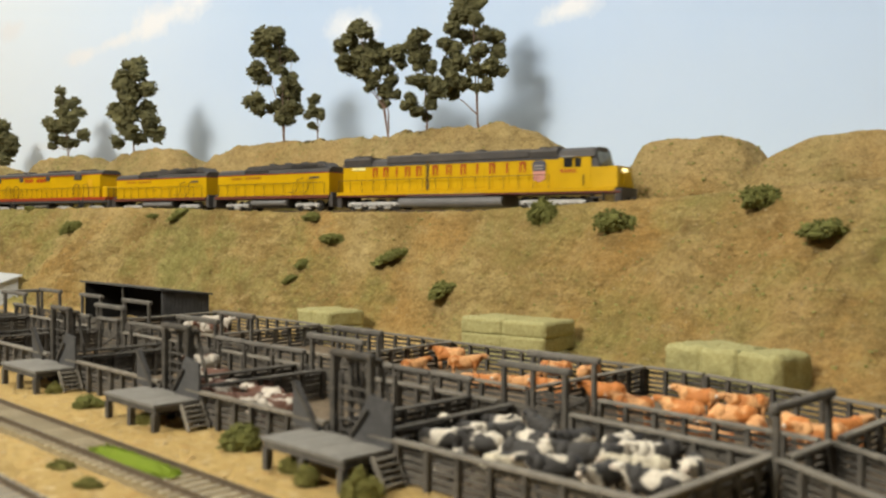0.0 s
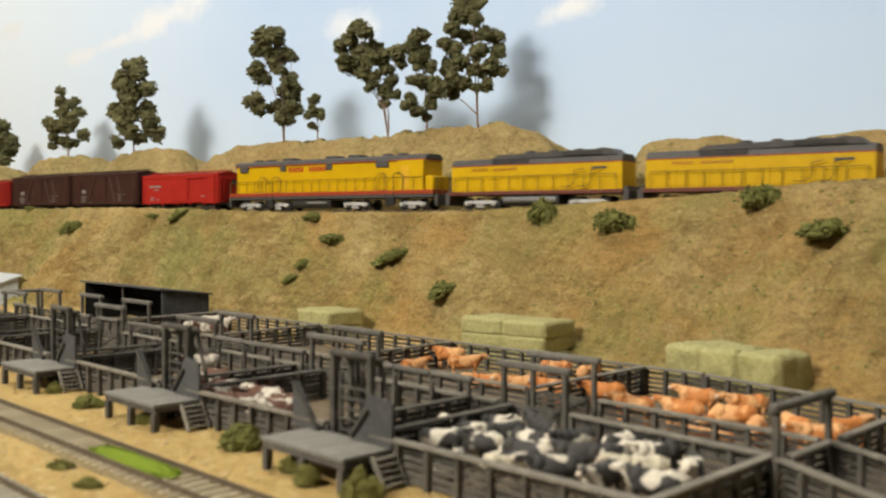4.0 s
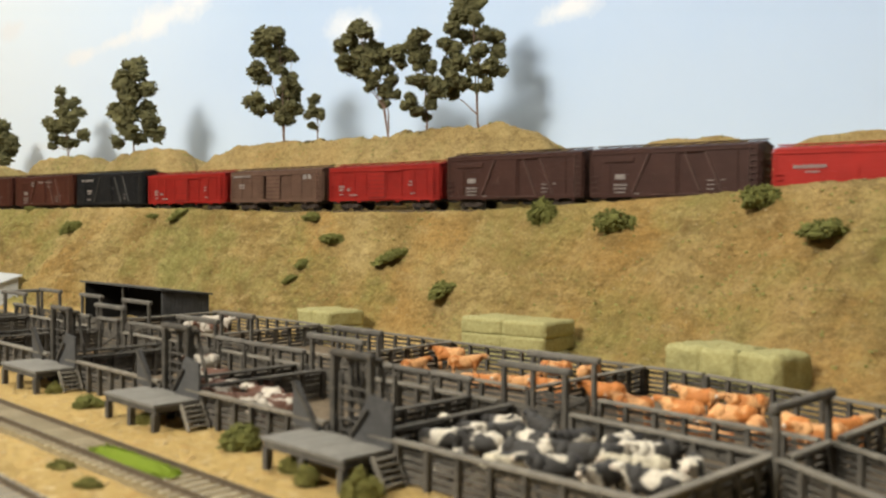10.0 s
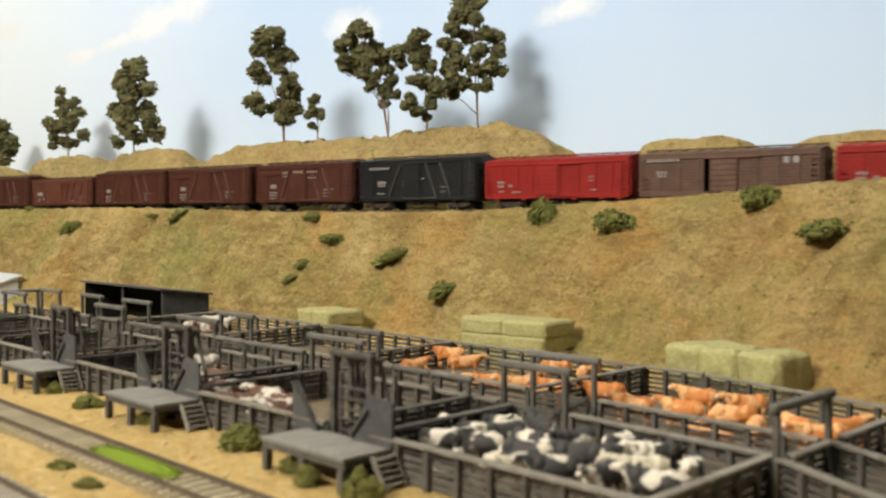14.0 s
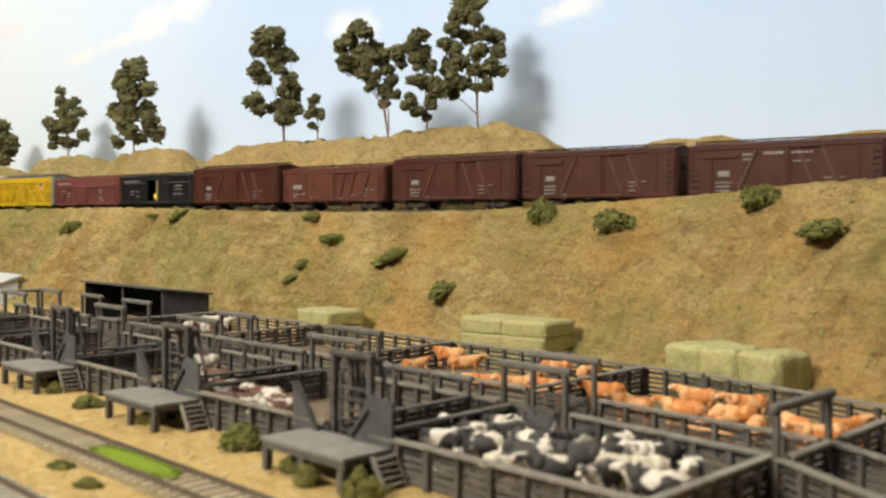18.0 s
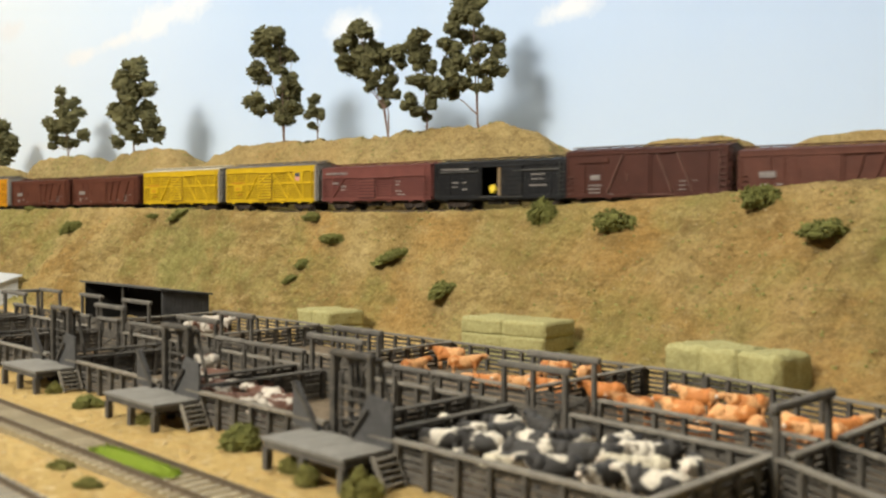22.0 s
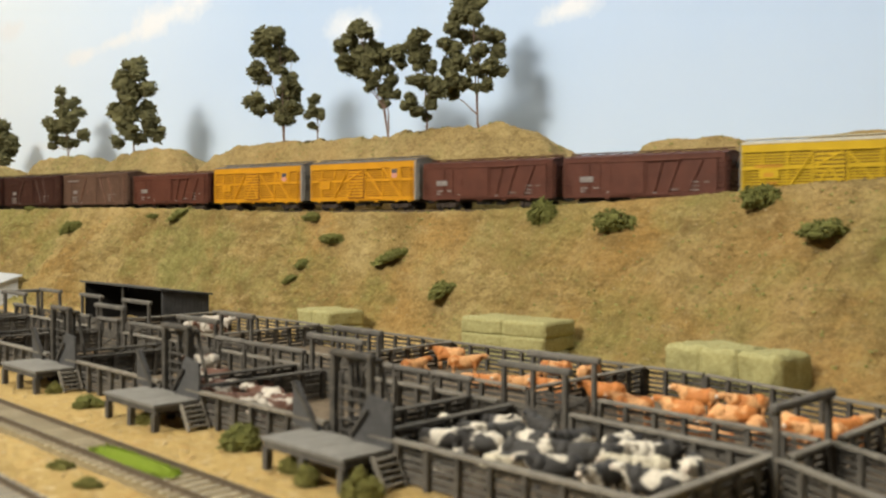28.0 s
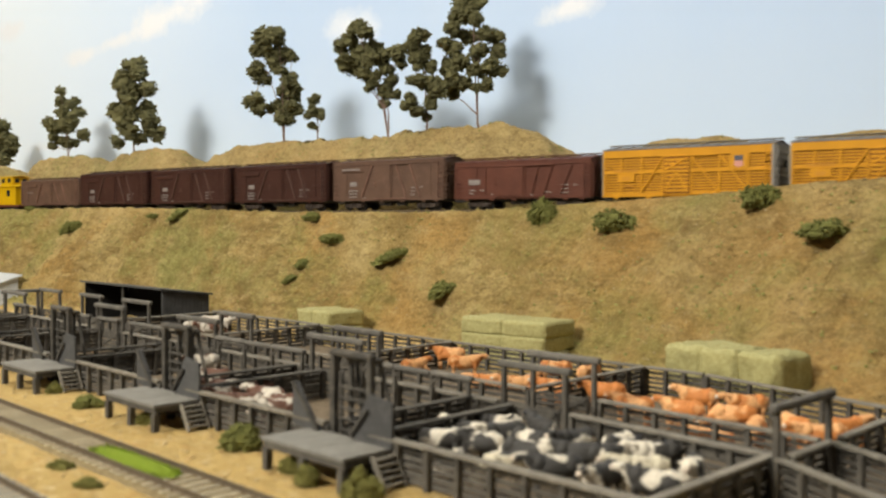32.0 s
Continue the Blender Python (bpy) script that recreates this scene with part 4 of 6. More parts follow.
def tree(s, d, k, trunk, clumps, seed, label, thin=0.75, full=1.25):
    """A wire-armature tree: trunk and limbs, and clumps of foam at (across, up, radius) times k."""
    u, v = track_xy(s, d)
    z = height(u, v) - 1
    thing = base("tree", (u, v, z))
    tagged(thing, label, "tree", "trees on the hills")
    rnd = random.Random(seed)
    wood, crown = Shape(), Shape()
    fork = Vector((0, 0, trunk * k)) + RIGHT * (rnd.uniform(-2, 2))
    wood.tube((0, 0, -2), fork * 0.5 + RIGHT * rnd.uniform(-1, 1), 1.7 * thin, 1.4 * thin, 7).tube(fork * 0.5 + RIGHT * rnd.uniform(-0.2, 0.2), fork, 1.4 * thin, 1.1 * thin, 7)
    spots = [(RIGHT * (x * k) + AWAY * (rnd.uniform(-0.5, 0.5) * 26 * k) + Vector((0, 0, y * k)), r * full) for x, y, r in clumps]
    grown = [fork]
    tops = sorted(spots, key=lambda e: -e[0].z)[:5:2]
    for c, r in tops:
        low, mid = fork * 0.06, fork.lerp(c, 0.4) + RIGHT * rnd.uniform(-2, 2)
        wood.tube(low, fork + (mid - fork) * 0.3, 0.95 * thin, 0.85 * thin, 6).tube(fork + (mid - fork) * 0.3, mid, 0.85 * thin, 0.7 * thin, 6).tube(mid, c, 0.7 * thin, 0.35 * thin, 6)
        grown += [mid, mid.lerp(c, 0.5)]
    for i, (c, r) in sorted(enumerate(spots), key=lambda e: e[1][0].z):
        near = min(grown, key=lambda g: (g - c).length + (60 if g.z > c.z - 2 else 0))
        mid = near.lerp(c, 0.5) + RIGHT * rnd.uniform(-1.5, 1.5) + Vector((0, 0, 1))
        w0 = (1.0 if near is fork else 0.7) * thin
        wood.tube(near, mid, w0, 0.8 * w0, 5).tube(mid, c, 0.8 * w0, 0.5 * w0, 5)
        grown.append(c)
        # each clump is a few ragged lobes of foam with crumbs on them
        lobes = [(c + Vector((rnd.gauss(0, 1), rnd.gauss(0, 1), rnd.gauss(0, 0.8))).normalized() * r * k * (0.58 if j else 0.0), r * k * rnd.uniform(0.5, 0.72)) for j in range(8)]
        for j, (o, q) in enumerate(lobes):
            crown.blob(o, (q * 0.85, q * 0.85, q * 0.7), 0.75, 8, 6, seed * 50 + i * 7 + j, turn=i + j)
            for m in range(24):
                w = Vector((rnd.gauss(0, 1), rnd.gauss(0, 1), rnd.gauss(0, 0.8))).normalized() * q * rnd.uniform(0.75, 1.12)
                e = r * k * rnd.uniform(0.06, 0.15)
                crown.blob(o + w, (e, e, e * 0.75), 0.8, 5, 4, seed * 900 + i * 31 + m, turn=m)
    part("trunk", wood, [BARK], thing, "thin bare branching stem")
    part("crown", crown, [LEAF], thing, "clumpy dark olive foam foliage")


tree(-1037, 125, 0.976, 10, ((0, 85, 13), (-10, 66, 15), (8, 64, 13), (-6, 42, 17), (12, 50, 11), (2, 22, 12), (-14, 24, 10)), 1, "small dark model tree with clumped foliage")
tree(-831, 120, 0.901, 34, ((-8, 138, 8), (-18, 123, 9), (13, 125, 8), (2, 118, 10), (-8, 103, 11), (18, 103, 10), (-35, 83, 10), (-20, 78, 14), (8, 83, 16), (28, 63, 12), (-25, 58, 8), (-8, 51, 12), (-32, 43, 7), (10, 48, 7)), 2, "slim sparse model tree with clumped foliage", 0.6, 1.15)
tree(-588, 70, 0.789, 28, ((0, 152, 16), (-15, 138, 12), (11, 140, 12), (-12, 118, 16), (8, 115, 12), (28, 110, 12), (-5, 90, 16), (-32, 75, 14), (-12, 65, 16), (18, 75, 14), (25, 55, 14), (-22, 45, 12), (1, 35, 12), (35, 36, 15), (-32, 20, 10), (11, 25, 10)), 3, "tall tapering dark model tree with clumped foliage")
tree(-290, 70, 0.683, 30, ((-28, 180, 18), (-8, 183, 14), (-41, 160, 14), (-13, 160, 16), (12, 152, 11), (-23, 140, 13), (-48, 127, 12), (-41, 110, 14), (-6, 125, 10), (-51, 75, 14), (-43, 60, 12), (9, 105, 16), (15, 83, 18), (2, 90, 14), (-18, 65, 12), (5, 57, 14), (19, 60, 12), (-6, 40, 9), (9, 40, 8)), 4, "tall irregular dark model tree with clumped foliage")
tree(-235, 70, 0.663, 12, ((-6, 71, 12), (-9, 56, 9), (0, 51, 10), (-14, 43, 8), (8, 43, 8), (-12, 28, 7), (-5, 24, 6)), 5, "small slender model tree", 0.45, 1.0)
tree(-128, 70, 0.624, 40, ((-56, 195, 15), (-41, 183, 14), (-71, 173, 14), (-86, 158, 12), (-46, 158, 18), (-81, 133, 15), (-61, 125, 14), (-36, 138, 16), (-21, 163, 12), (-14, 143, 14), (-46, 113, 12), (-26, 108, 14), (-1, 123, 12), (19, 148, 14), (24, 133, 10), (6, 103, 11), (-31, 88, 9), (-6, 83, 12), (14, 76, 9), (-6, 63, 9)), 6, "broad forked dark model tree with clumped foliage", 0.75, 1.18)
tree(-72, 69, 0.604, 16, ((-17, 163, 15), (-24, 143, 15), (-7, 138, 14), (-17, 118, 14), (3, 113, 12), (-22, 88, 14), (-2, 83, 14), (18, 68, 14), (8, 48, 12), (23, 83, 12), (-29, 58, 11), (-32, 43, 12), (-17, 33, 12), (-2, 23, 8)), 7, "upright dark model tree with clumped foliage", 0.75, 1.15)
tree(-33, 108, 0.61, 36, ((-30, 212, 18), (-10, 202, 14), (-45, 187, 14), (-20, 177, 16), (10, 177, 14), (30, 172, 14), (35, 147, 14), (5, 142, 16), (-45, 147, 16), (-60, 157, 12), (-55, 122, 16), (-30, 127, 16), (-5, 112, 16), (25, 117, 16), (40, 112, 10), (-45, 92, 16), (-50, 77, 14), (-25, 92, 12), (15, 87, 12), (-5, 82, 10), (-25, 237, 16), (0, 230, 14), (-12, 255, 13)), 8, "largest dark model tree, its top broad and clumped", 0.75, 1.12)


# ---- the train: x forward, y away from the pens, z up from the rail head ----
YELLOW = painted("loco_yellow", (0.545, 0.332, 0.002), 0.45, 0.2, (0.38, 0.2, 0.01), 0.07, spec=0.18)
LOCO_GREY = painted("loco_grey", (0.066, 0.062, 0.06), 0.55, 0.3, spec=0.22)
TANK_GREY = painted("tank_grey", (0.17, 0.17, 0.172), 0.32, 0.35)
LOCO_RED = painted("loco_red", (0.3, 0.042, 0.012), 0.45, 0.15)
FRAME_RED = painted("frame_brown_red", (0.12, 0.03, 0.018), 0.55, 0.3)
STOCK_YELLOW = painted("stock_car_yellow", (0.52, 0.345, 0.012), 0.55, 0.25, (0.4, 0.25, 0.02), 0.1, spec=0.18)
STOCK_ORANGE = painted("stock_car_orange", (0.56, 0.26, 0.012), 0.55, 0.25, (0.42, 0.18, 0.015), 0.1, spec=0.18)
END_GREY = painted("car_end_grey", (0.27, 0.258, 0.235), 0.6, 0.35)
RED = painted("car_red", (0.25, 0.013, 0.009), 0.6, 0.22, (0.15, 0.018, 0.012), 0.12, spec=0.2)
BRIGHT_RED = painted("car_bright_red", (0.34, 0.017, 0.011), 0.55, 0.15, (0.25, 0.02, 0.015), 0.08, spec=0.2)
OXIDE = painted("car_oxide_brown", (0.046, 0.0185, 0.0135), 0.5, 0.35, (0.085, 0.045, 0.033), 0.16, spec=0.2)
OXIDE3 = painted("car_light_oxide", (0.098, 0.034, 0.0215), 0.55, 0.35, (0.14, 0.062, 0.04), 0.16, spec=0.2)
OXIDE2 = painted("car_red_oxide", (0.062, 0.0198, 0.0128), 0.5, 0.35, (0.095, 0.041, 0.027), 0.16, spec=0.2)
BROWN = painted("car_faded_brown", (0.1, 0.054, 0.035), 0.7, 0.35, (0.24, 0.14, 0.1), 0.15)
MAROON = painted("car_maroon", (0.135, 0.039, 0.031), 0.65, 0.25, (0.2, 0.08, 0.065), 0.12)
BLACK = painted("car_black", (0.011, 0.0115, 0.013), 0.36, 0.35, (0.04, 0.039, 0.038), 0.2)
DARK_ROOF = painted("stock_car_roof_grey", (0.15, 0.135, 0.12), 0.65, 0.35)
PALE_ROOF = painted("pale_car_roof", (0.5, 0.46, 0.36), 0.7, 0.3)
INSIDE = plain("car_inside", (0.02, 0.018, 0.015), 0.9)
PINK = plain("shield_pale_red", (0.58, 0.27, 0.22), 0.5)
NAVY = plain("shield_dark_blue", (0.075, 0.075, 0.095), 0.5)
# darkened copies of the coats, painting shade into the gaps between boards
GAP_SHADE = {
    STOCK_YELLOW.name: painted("stock_yellow_gap_shade", (0.15, 0.085, 0.006), 0.8),
    STOCK_ORANGE.name: painted("stock_orange_gap_shade", (0.18, 0.065, 0.006), 0.8),
    MAROON.name: painted("stock_maroon_gap_shade", (0.045, 0.014, 0.012), 0.8),
    BLACK.name: painted("stock_black_gap_shade", (0.008, 0.008, 0.008), 0.8),
    RED.name: painted("stock_red_gap_shade", (0.15, 0.009, 0.006), 0.8),
    BROWN.name: painted("faded_brown_gap_shade", (0.055, 0.025, 0.016), 0.8),
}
# paler, dusty coats for proud parts; they paint in the light these catch
RAISED_LIT = {
    OXIDE.name: painted("lit_oxide_brown", (0.072, 0.036, 0.028), 0.6, 0.5, (0.14, 0.085, 0.062), 0.2),
    OXIDE2.name: painted("lit_red_oxide", (0.1, 0.043, 0.03), 0.6, 0.5, (0.16, 0.09, 0.065), 0.2),
    BLACK.name: painted("lit_black", (0.05, 0.048, 0.044), 0.5, 0.5, (0.11, 0.1, 0.09), 0.2),
    BROWN.name: painted("lit_faded_brown", (0.15, 0.078, 0.053), 0.7, 0.5, (0.24, 0.15, 0.11), 0.2),
}
TRUCK_BROWN = painted("truck_dusty_brown", (0.045, 0.033, 0.026), 0.75, 0.45, (0.14, 0.1, 0.065), 0.25)
DOOR_EDGE = plain("bare_door_edge", (0.24, 0.17, 0.09), 0.8)
PLATE_ORANGE = painted("plate_orange", (0.5, 0.22, 0.01), 0.55, 0.2)
WINDSHIELD = plain("greenish_windshield", (0.17, 0.175, 0.13), 0.12)
LAMP_GLOW = plain("headlight_glow", (1.0, 0.9, 0.45), 0.4, glow=1.5)
SACK = plain("yellow_load", (0.8, 0.6, 0.04), 0.6)

_wheel = {}


def wheel_mesh(r, mat):
    if (r, mat.name) not in _wheel:
        sh = Shape()
        for y in (-8.3, 8.3):
            sh.tube((0, y - 1.2, 0), (0, y + 1.2, 0), r, r, 16)
        sh.tube((0, -9, 0), (0, 9, 0), 1.0, 1.0, 8)
        _wheel[(r, mat.name)] = sh.data("wheelset", [mat])
    return _wheel[(r, mat.name)]


_truck = {}


def truck(parent, x, mat, axles=(-9.8, 9.8), r=4.8, name="truck", chunky=False):
    """A bogie: side frames with journal boxes, springs and a bolster, its wheelsets under it."""
    key = (mat.name, axles, r)
    if key not in _truck:
        sh = Shape()
        a, b = axles[0], axles[-1]
        for y in (-11.4, 11.4):
            top, low = (7.6, 2.6) if not chunky else (8.4, 5.4)
            sh.prism([(a - 3.4, r - 0.2), (a - 3.4, r + 1.6), (a + 2.5, top), (b - 2.5, top), (b + 3.4, r + 1.6), (b + 3.4, r - 0.2), (b - 3.5, low), (a + 3.5, low)], y - 0.9, y + 0.9, 1)
            for q in axles:
                sh.box(q - 1.9, q + 1.9, y - 2.3, y + 2.3, r - 2.2, r + (1.4 if chunky else 1.7), 0.5)
                sh.tube((q, y - 2.9, r - 0.4), (q, y + 2.9, r - 0.4), 1.3, 1.3, 8)
            for i in range(len(axles) - 1):
                c = (axles[i] + axles[i + 1]) / 2
                for dx in ((-1.6, 1.6) if not chunky else (-3.4, 0, 3.4)):
                    sh.tube((c + dx, y * 1.09, 2.4), (c + dx, y * 1.09, 6.2), 1.1, 1.1, 7)
                if chunky:
                    sh.box(c - 4.6, c + 4.6, y - 1.6, y + 1.6, 1.6, 2.7, 0.3)
        sh.box((a + b) / 2 - 2.2, (a + b) / 2 + 2.2, -11, 11, 4, 8.3, 0.4)
        _truck[key] = sh.data(name, [mat])
    t = part(name, _truck[key], None, parent, at=(x, 0, 0))
    for q in axles:
        part("wheelset", wheel_mesh(r, STEEL), None, t, at=(q, 0, r))
    return t


def coupler(parent, x, way):
    part("coupler", Shape().box(0, way * 4.6, -1.2, 1.2, 7.2, 9.6, 0.3).box(way * 4, way * 7, -1.9, 1.6, 6.8, 10, 0.5), [STEEL], parent, at=(x, 0, 0))


def bars(parent, x0, x1, z0, z1, y, n, mat=None, gap=0.42, name="lettering"):
    """Writing too small to read: a row of short bars on a car's side."""
    sh = Shape()
    w = (x1 - x0) / n
    gap = gap if n > 1 else 0.0
    for i in range(n):
        sh.box(x0 + w * i, x0 + w * (i + 1 - gap), y - 0.12, y + 0.1, z0, z1)
    part(name, sh, [mat or (LETTER if n > 1 else LETTER_DIM)], parent, "row of small painted marks" if n > 1 else "worn white painted panel")


# side framing of each kind of car: posts, braces (x, level, x, level; 0 at the sill, 1 at the plate), door centre and half width
KINDS = {
    "brace": dict(posts=(-53, 54), braces=((-32, 0, -18, 1), (12, 1, 25, 0), (29, 1, 42, 0)), dc=-4.5, dw=10.5, fill=0.95, n=12, plate=3.2, board=(-59, -31)),
    "lean": dict(posts=(-47, -37), braces=((12, 0, 19, 1), (24, 0, 33, 1), (41, 0, 52, 1)), dc=-11.5, dw=15.5, fill=0.97, n=12, plate=4.2),
    "stock": dict(posts=(-54, -36, 28.5, 51), braces=((-36, 0, -17.5, 1), (5.5, 1, 28, 0), (29, 1, 50.5, 0)), dc=-6.0, dw=11.0, fill=0.6, n=13, plate=6.6, mid=True),
    "slat": dict(posts=(-53, -37, -21, 24, 40, 55), braces=(), dc=-6.0, dw=11.0, fill=0.82, n=10, plate=4.0),
    "board": dict(posts=(-56, 22), braces=((-56, 0, -40, 1),), dc=-9.0, dw=11.0, fill=0.68, n=9, plate=10.5),
    "smooth": dict(posts=(), braces=(), dc=2.0, dw=14.0, fill=0.985, n=6, plate=3.6),
}


def freight_car(label, coat, kind="brace", tall=False, roof=None, end=None, door=0.0, marks=(), shield=False, load=False):
    """A 40-foot stock or box car: boarded sides on posts and braces, sliding door, ribbed ends, roof with running board, trucks."""
    k_ = KINDS[kind]
    slats = kind in ("stock", "slat", "board")
    thing = base("stock_car" if slats else "box_car")
    tagged(thing, label, "railway car", "freight cars of the train")
    hl, hw, z0 = 70.5, 17.2, 10.6
    z1 = 48.0 if tall else 42.7
    roof, end = roof or coat, end or coat
    dc, dw, plate, n = k_["dc"], k_["dw"], k_["plate"], k_["n"]
    # proud parts take the paler coat with light painted in
    worn = RAISED_LIT.get(coat.name, coat)
    part("underframe", Shape().box(-hl, hl, -13, 13, 8.2, 10.6, 0.3).box(-hl + 12, hl - 12, -3, 3, 7.2, 8.4, 0.3).box(-14, 2, -12, -6, 4.8, 8.3, 0.6).tube((8, -10, 6.3), (20, -10, 6.3), 2.0, 2.0, 10), [STEEL], thing)
    part("floor", Shape().box(-hl + 0.6, hl - 0.6, -hw + 1.6, hw - 1.6, z0, z0 + 1.4), [INSIDE], thing)
    # slatted cars are backed in the shade-coloured copy of their coat
    core = GAP_SHADE.get(coat.name, coat) if slats else coat
    top = z1 - plate
    pitch = (top - z0 - 2.2) / n
    openings = (dc - dw, dc - dw + 2 * dw * door) if door else None
    for side in (-1, 1):
        y = side * (hw - 0.9)
        lining = Shape()
        if openings and side < 0:
            lining.box(-hl + 1, openings[0], y - 0.3, y + 0.3, z0, z1 - 1).box(openings[1], hl - 1, y - 0.3, y + 0.3, z0, z1 - 1)
        else:
            lining.box(-hl + 1, hl - 1, y - 0.3, y + 0.3, z0, z1 - 1)
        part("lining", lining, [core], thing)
        o = side * hw
        # boards between the posts; slatted cars leave gaps
        for i in range(n):
            za = z0 + 2.2 + pitch * i
            for xa, xb in ((-hl + 0.8, dc - dw - 0.3), (dc + dw + 0.3, hl - 0.8)):
                part("board", Shape().box(xa, xb, o - 0.5 * side, o - 0.05 * side, za, za + pitch * k_["fill"]), [coat], thing)
        sill = Shape().box(-hl, hl, o - 0.7, o + 0.5, z0 - 1.2, z0 + 2.0, 0.25)
        for x in (-58, -30, -6, 20, 46, 62):
            sill.box(x - 2, x + 2, o - 0.3, o + 0.6 * side, z0 - 2.6, z0 - 1.1)
        part("sill", sill, [coat], thing)
        part("top_plate", Shape().box(-hl, hl, o - 0.7, o + 0.5, top + 0.2, z1, 0.25), [coat], thing)
        if k_.get("mid"):
            zm = z0 + (z1 - z0) * 0.5
            part("mid_rail", Shape().box(-hl + 1.6, dc - dw - 1.6, o - 0.2, o + side * 0.9, zm - 1.1, zm + 1.1, 0.2).box(dc + dw + 1.6, hl - 1.6, o - 0.2, o + side * 0.9, zm - 1.1, zm + 1.1, 0.2), [coat], thing)
        if k_.get("board"):
            xa, xb = k_["board"]
            part("letter_board", Shape().box(xa, xb, o - 0.2, o + side * 1.3, z0 + (z1 - z0) * 0.74, z0 + (z1 - z0) * 0.85, 0.3), [coat], thing)
        for x in (-hl + 1.2, dc - dw - 1, dc + dw + 1, hl - 1.2) + k_["posts"]:
            part("side_post", Shape().box(x - 0.9, x + 0.9, o - 0.4, o + side * 0.85, z0 + 2, top + 0.4, 0.2), [coat], thing)
        for xa, la, xb, lb in k_["braces"]:
            za, zb = (z0 + 2.6 + (top - z0 - 3.0) * l for l in (la, lb))
            part("brace", Shape().beam((xa, o + side * 0.7, za), (xb, o + side * 0.7, zb), 1.5, 1.5, 0.2, up=(0, 1, 0)), [worn], thing)
        # door and its track
        slide = 2 * dw * door if side < 0 else 0
        d0, d1 = dc - dw + slide, dc + dw + slide
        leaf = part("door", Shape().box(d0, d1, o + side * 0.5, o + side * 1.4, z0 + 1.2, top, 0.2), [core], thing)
        m = 9 if kind == "stock" else 6
        step = (top - z0 - 3.2) / m
        for i in range(m):
            za = z0 + 2.6 + step * i
            part("door_board", Shape().box(d0 + 0.8, d1 - 0.8, o + side * 1.35, o + side * 1.75, za, za + step * (0.62 if kind == "stock" else k_["fill"])), [coat], leaf)
        if kind == "stock":
            zm = z0 + (z1 - z0) * 0.5
            for a_, b_ in (((d0 + 1.5, z0 + 3), (dc, zm)), ((d1 - 1.5, z0 + 3), (dc, zm)), ((d0 + 1.5, zm + 1), (d1 - 2, top - 1))):
                part("door_brace", Shape().beam((a_[0], o + side * 1.9, a_[1]), (b_[0], o + side * 1.9, b_[1]), 1.4, 0.8, 0.15, up=(0, 1, 0)), [coat], leaf)
            part("door_rail", Shape().box(d0 + 0.6, d1 - 0.6, o + side * 1.5, o + side * 2.3, zm - 1, zm + 1, 0.2), [coat], leaf)
        part("door_latch", Shape().box(d0 + 1, d0 + 2.2, o + side * 1.6, o + side * 2.4, z0 + 12, z0 + 18, 0.2), [worn], leaf)
        part("door_track", Shape().box(dc - dw - 1, min(dc + 3 * dw, hl - 8), o + side * 0.5, o + side * 2.0, top - 0.4, top + 0.9, 0.2), [coat], thing)
        part("lower_door_track", Shape().box(dc - dw - 1, min(dc + 3 * dw, hl - 8), o + side * 0.4, o + side * 1.7, z0 + 0.2, z0 + 1.1, 0.15), [worn], thing)
        # ladder by the leading end, grab irons by the other
        for sx, k in ((1, 7), (-1, 4)):
            lad = Shape()
            for i in range(k):
                z = z0 + 2 + (z1 - z0 - 5) / 7 * i
                rung = (sx * (hl - 6.8), sx * (hl - 1.6), o + side * 1.2, o + side * 1.9, z, z + 0.7)
                if sx > 0:
                    lad.box(*rung)
                else:
                    part("grab_iron", Shape().box(*rung), [worn], thing)
            if sx > 0:
                lad.box(hl - 7.2, hl - 6.6, o + side * 0.7, o + side * 1.4, z0, z1 - 1)
                part("ladder", lad, [worn], thing)
                if end is not coat:
                    part("corner_post", Shape().box(hl - 2.0, hl + 0.2, o - 0.2, o + side * 1.5, z0 - 1, z1 - 0.6, 0.3), [end], thing)
    # ends
    for sx in (-1, 1):
        wall = part("end_wall", Shape().prism([(-hw, z0), (hw, z0), (hw, z1), (0, z1 + 3), (-hw, z1)], sx * (hl - 1.2), sx * hl), [end], thing)
        for i in range(7):
            z = z0 + 3 + (z1 - z0 - 5) / 7 * i
            part("rib", Shape().box(sx * hl, sx * (hl + 0.9), -hw + 0.4, hw - 0.4, z, z + 2.5, 0.6), [end], wall)
        part("end_ladder", Shape().box(sx * (hl + 1), sx * (hl + 1.7), -hw + 1, -hw + 1.7, z0, z1 - 1).box(sx * (hl + 1), sx * (hl + 1.7), -hw + 6.5, -hw + 7.2, z0, z1 - 1), [end], wall)
        coupler(thing, sx * hl, sx)
    part("brake_wheel", Shape().tube((hl + 1.6, 4, 34), (hl + 2.3, 4, 34), 3.2, 3.2, 12).tube((hl, 4, 34), (hl + 1.6, 4, 34), 0.5, 0.5, 6), [STEEL], thing)
    # roof
    part("roof", Shape().prism([(-hw - 1, z1 - 0.2), (0, z1 + 3.0), (hw + 1, z1 - 0.2), (hw + 1, z1 + 0.6), (0, z1 + 3.9), (-hw - 1, z1 + 0.6)], -hl - 0.8, hl + 0.8), [roof], thing)
    for i in range(11):
        x = -hl + 6 + (2 * hl - 12) / 10 * i
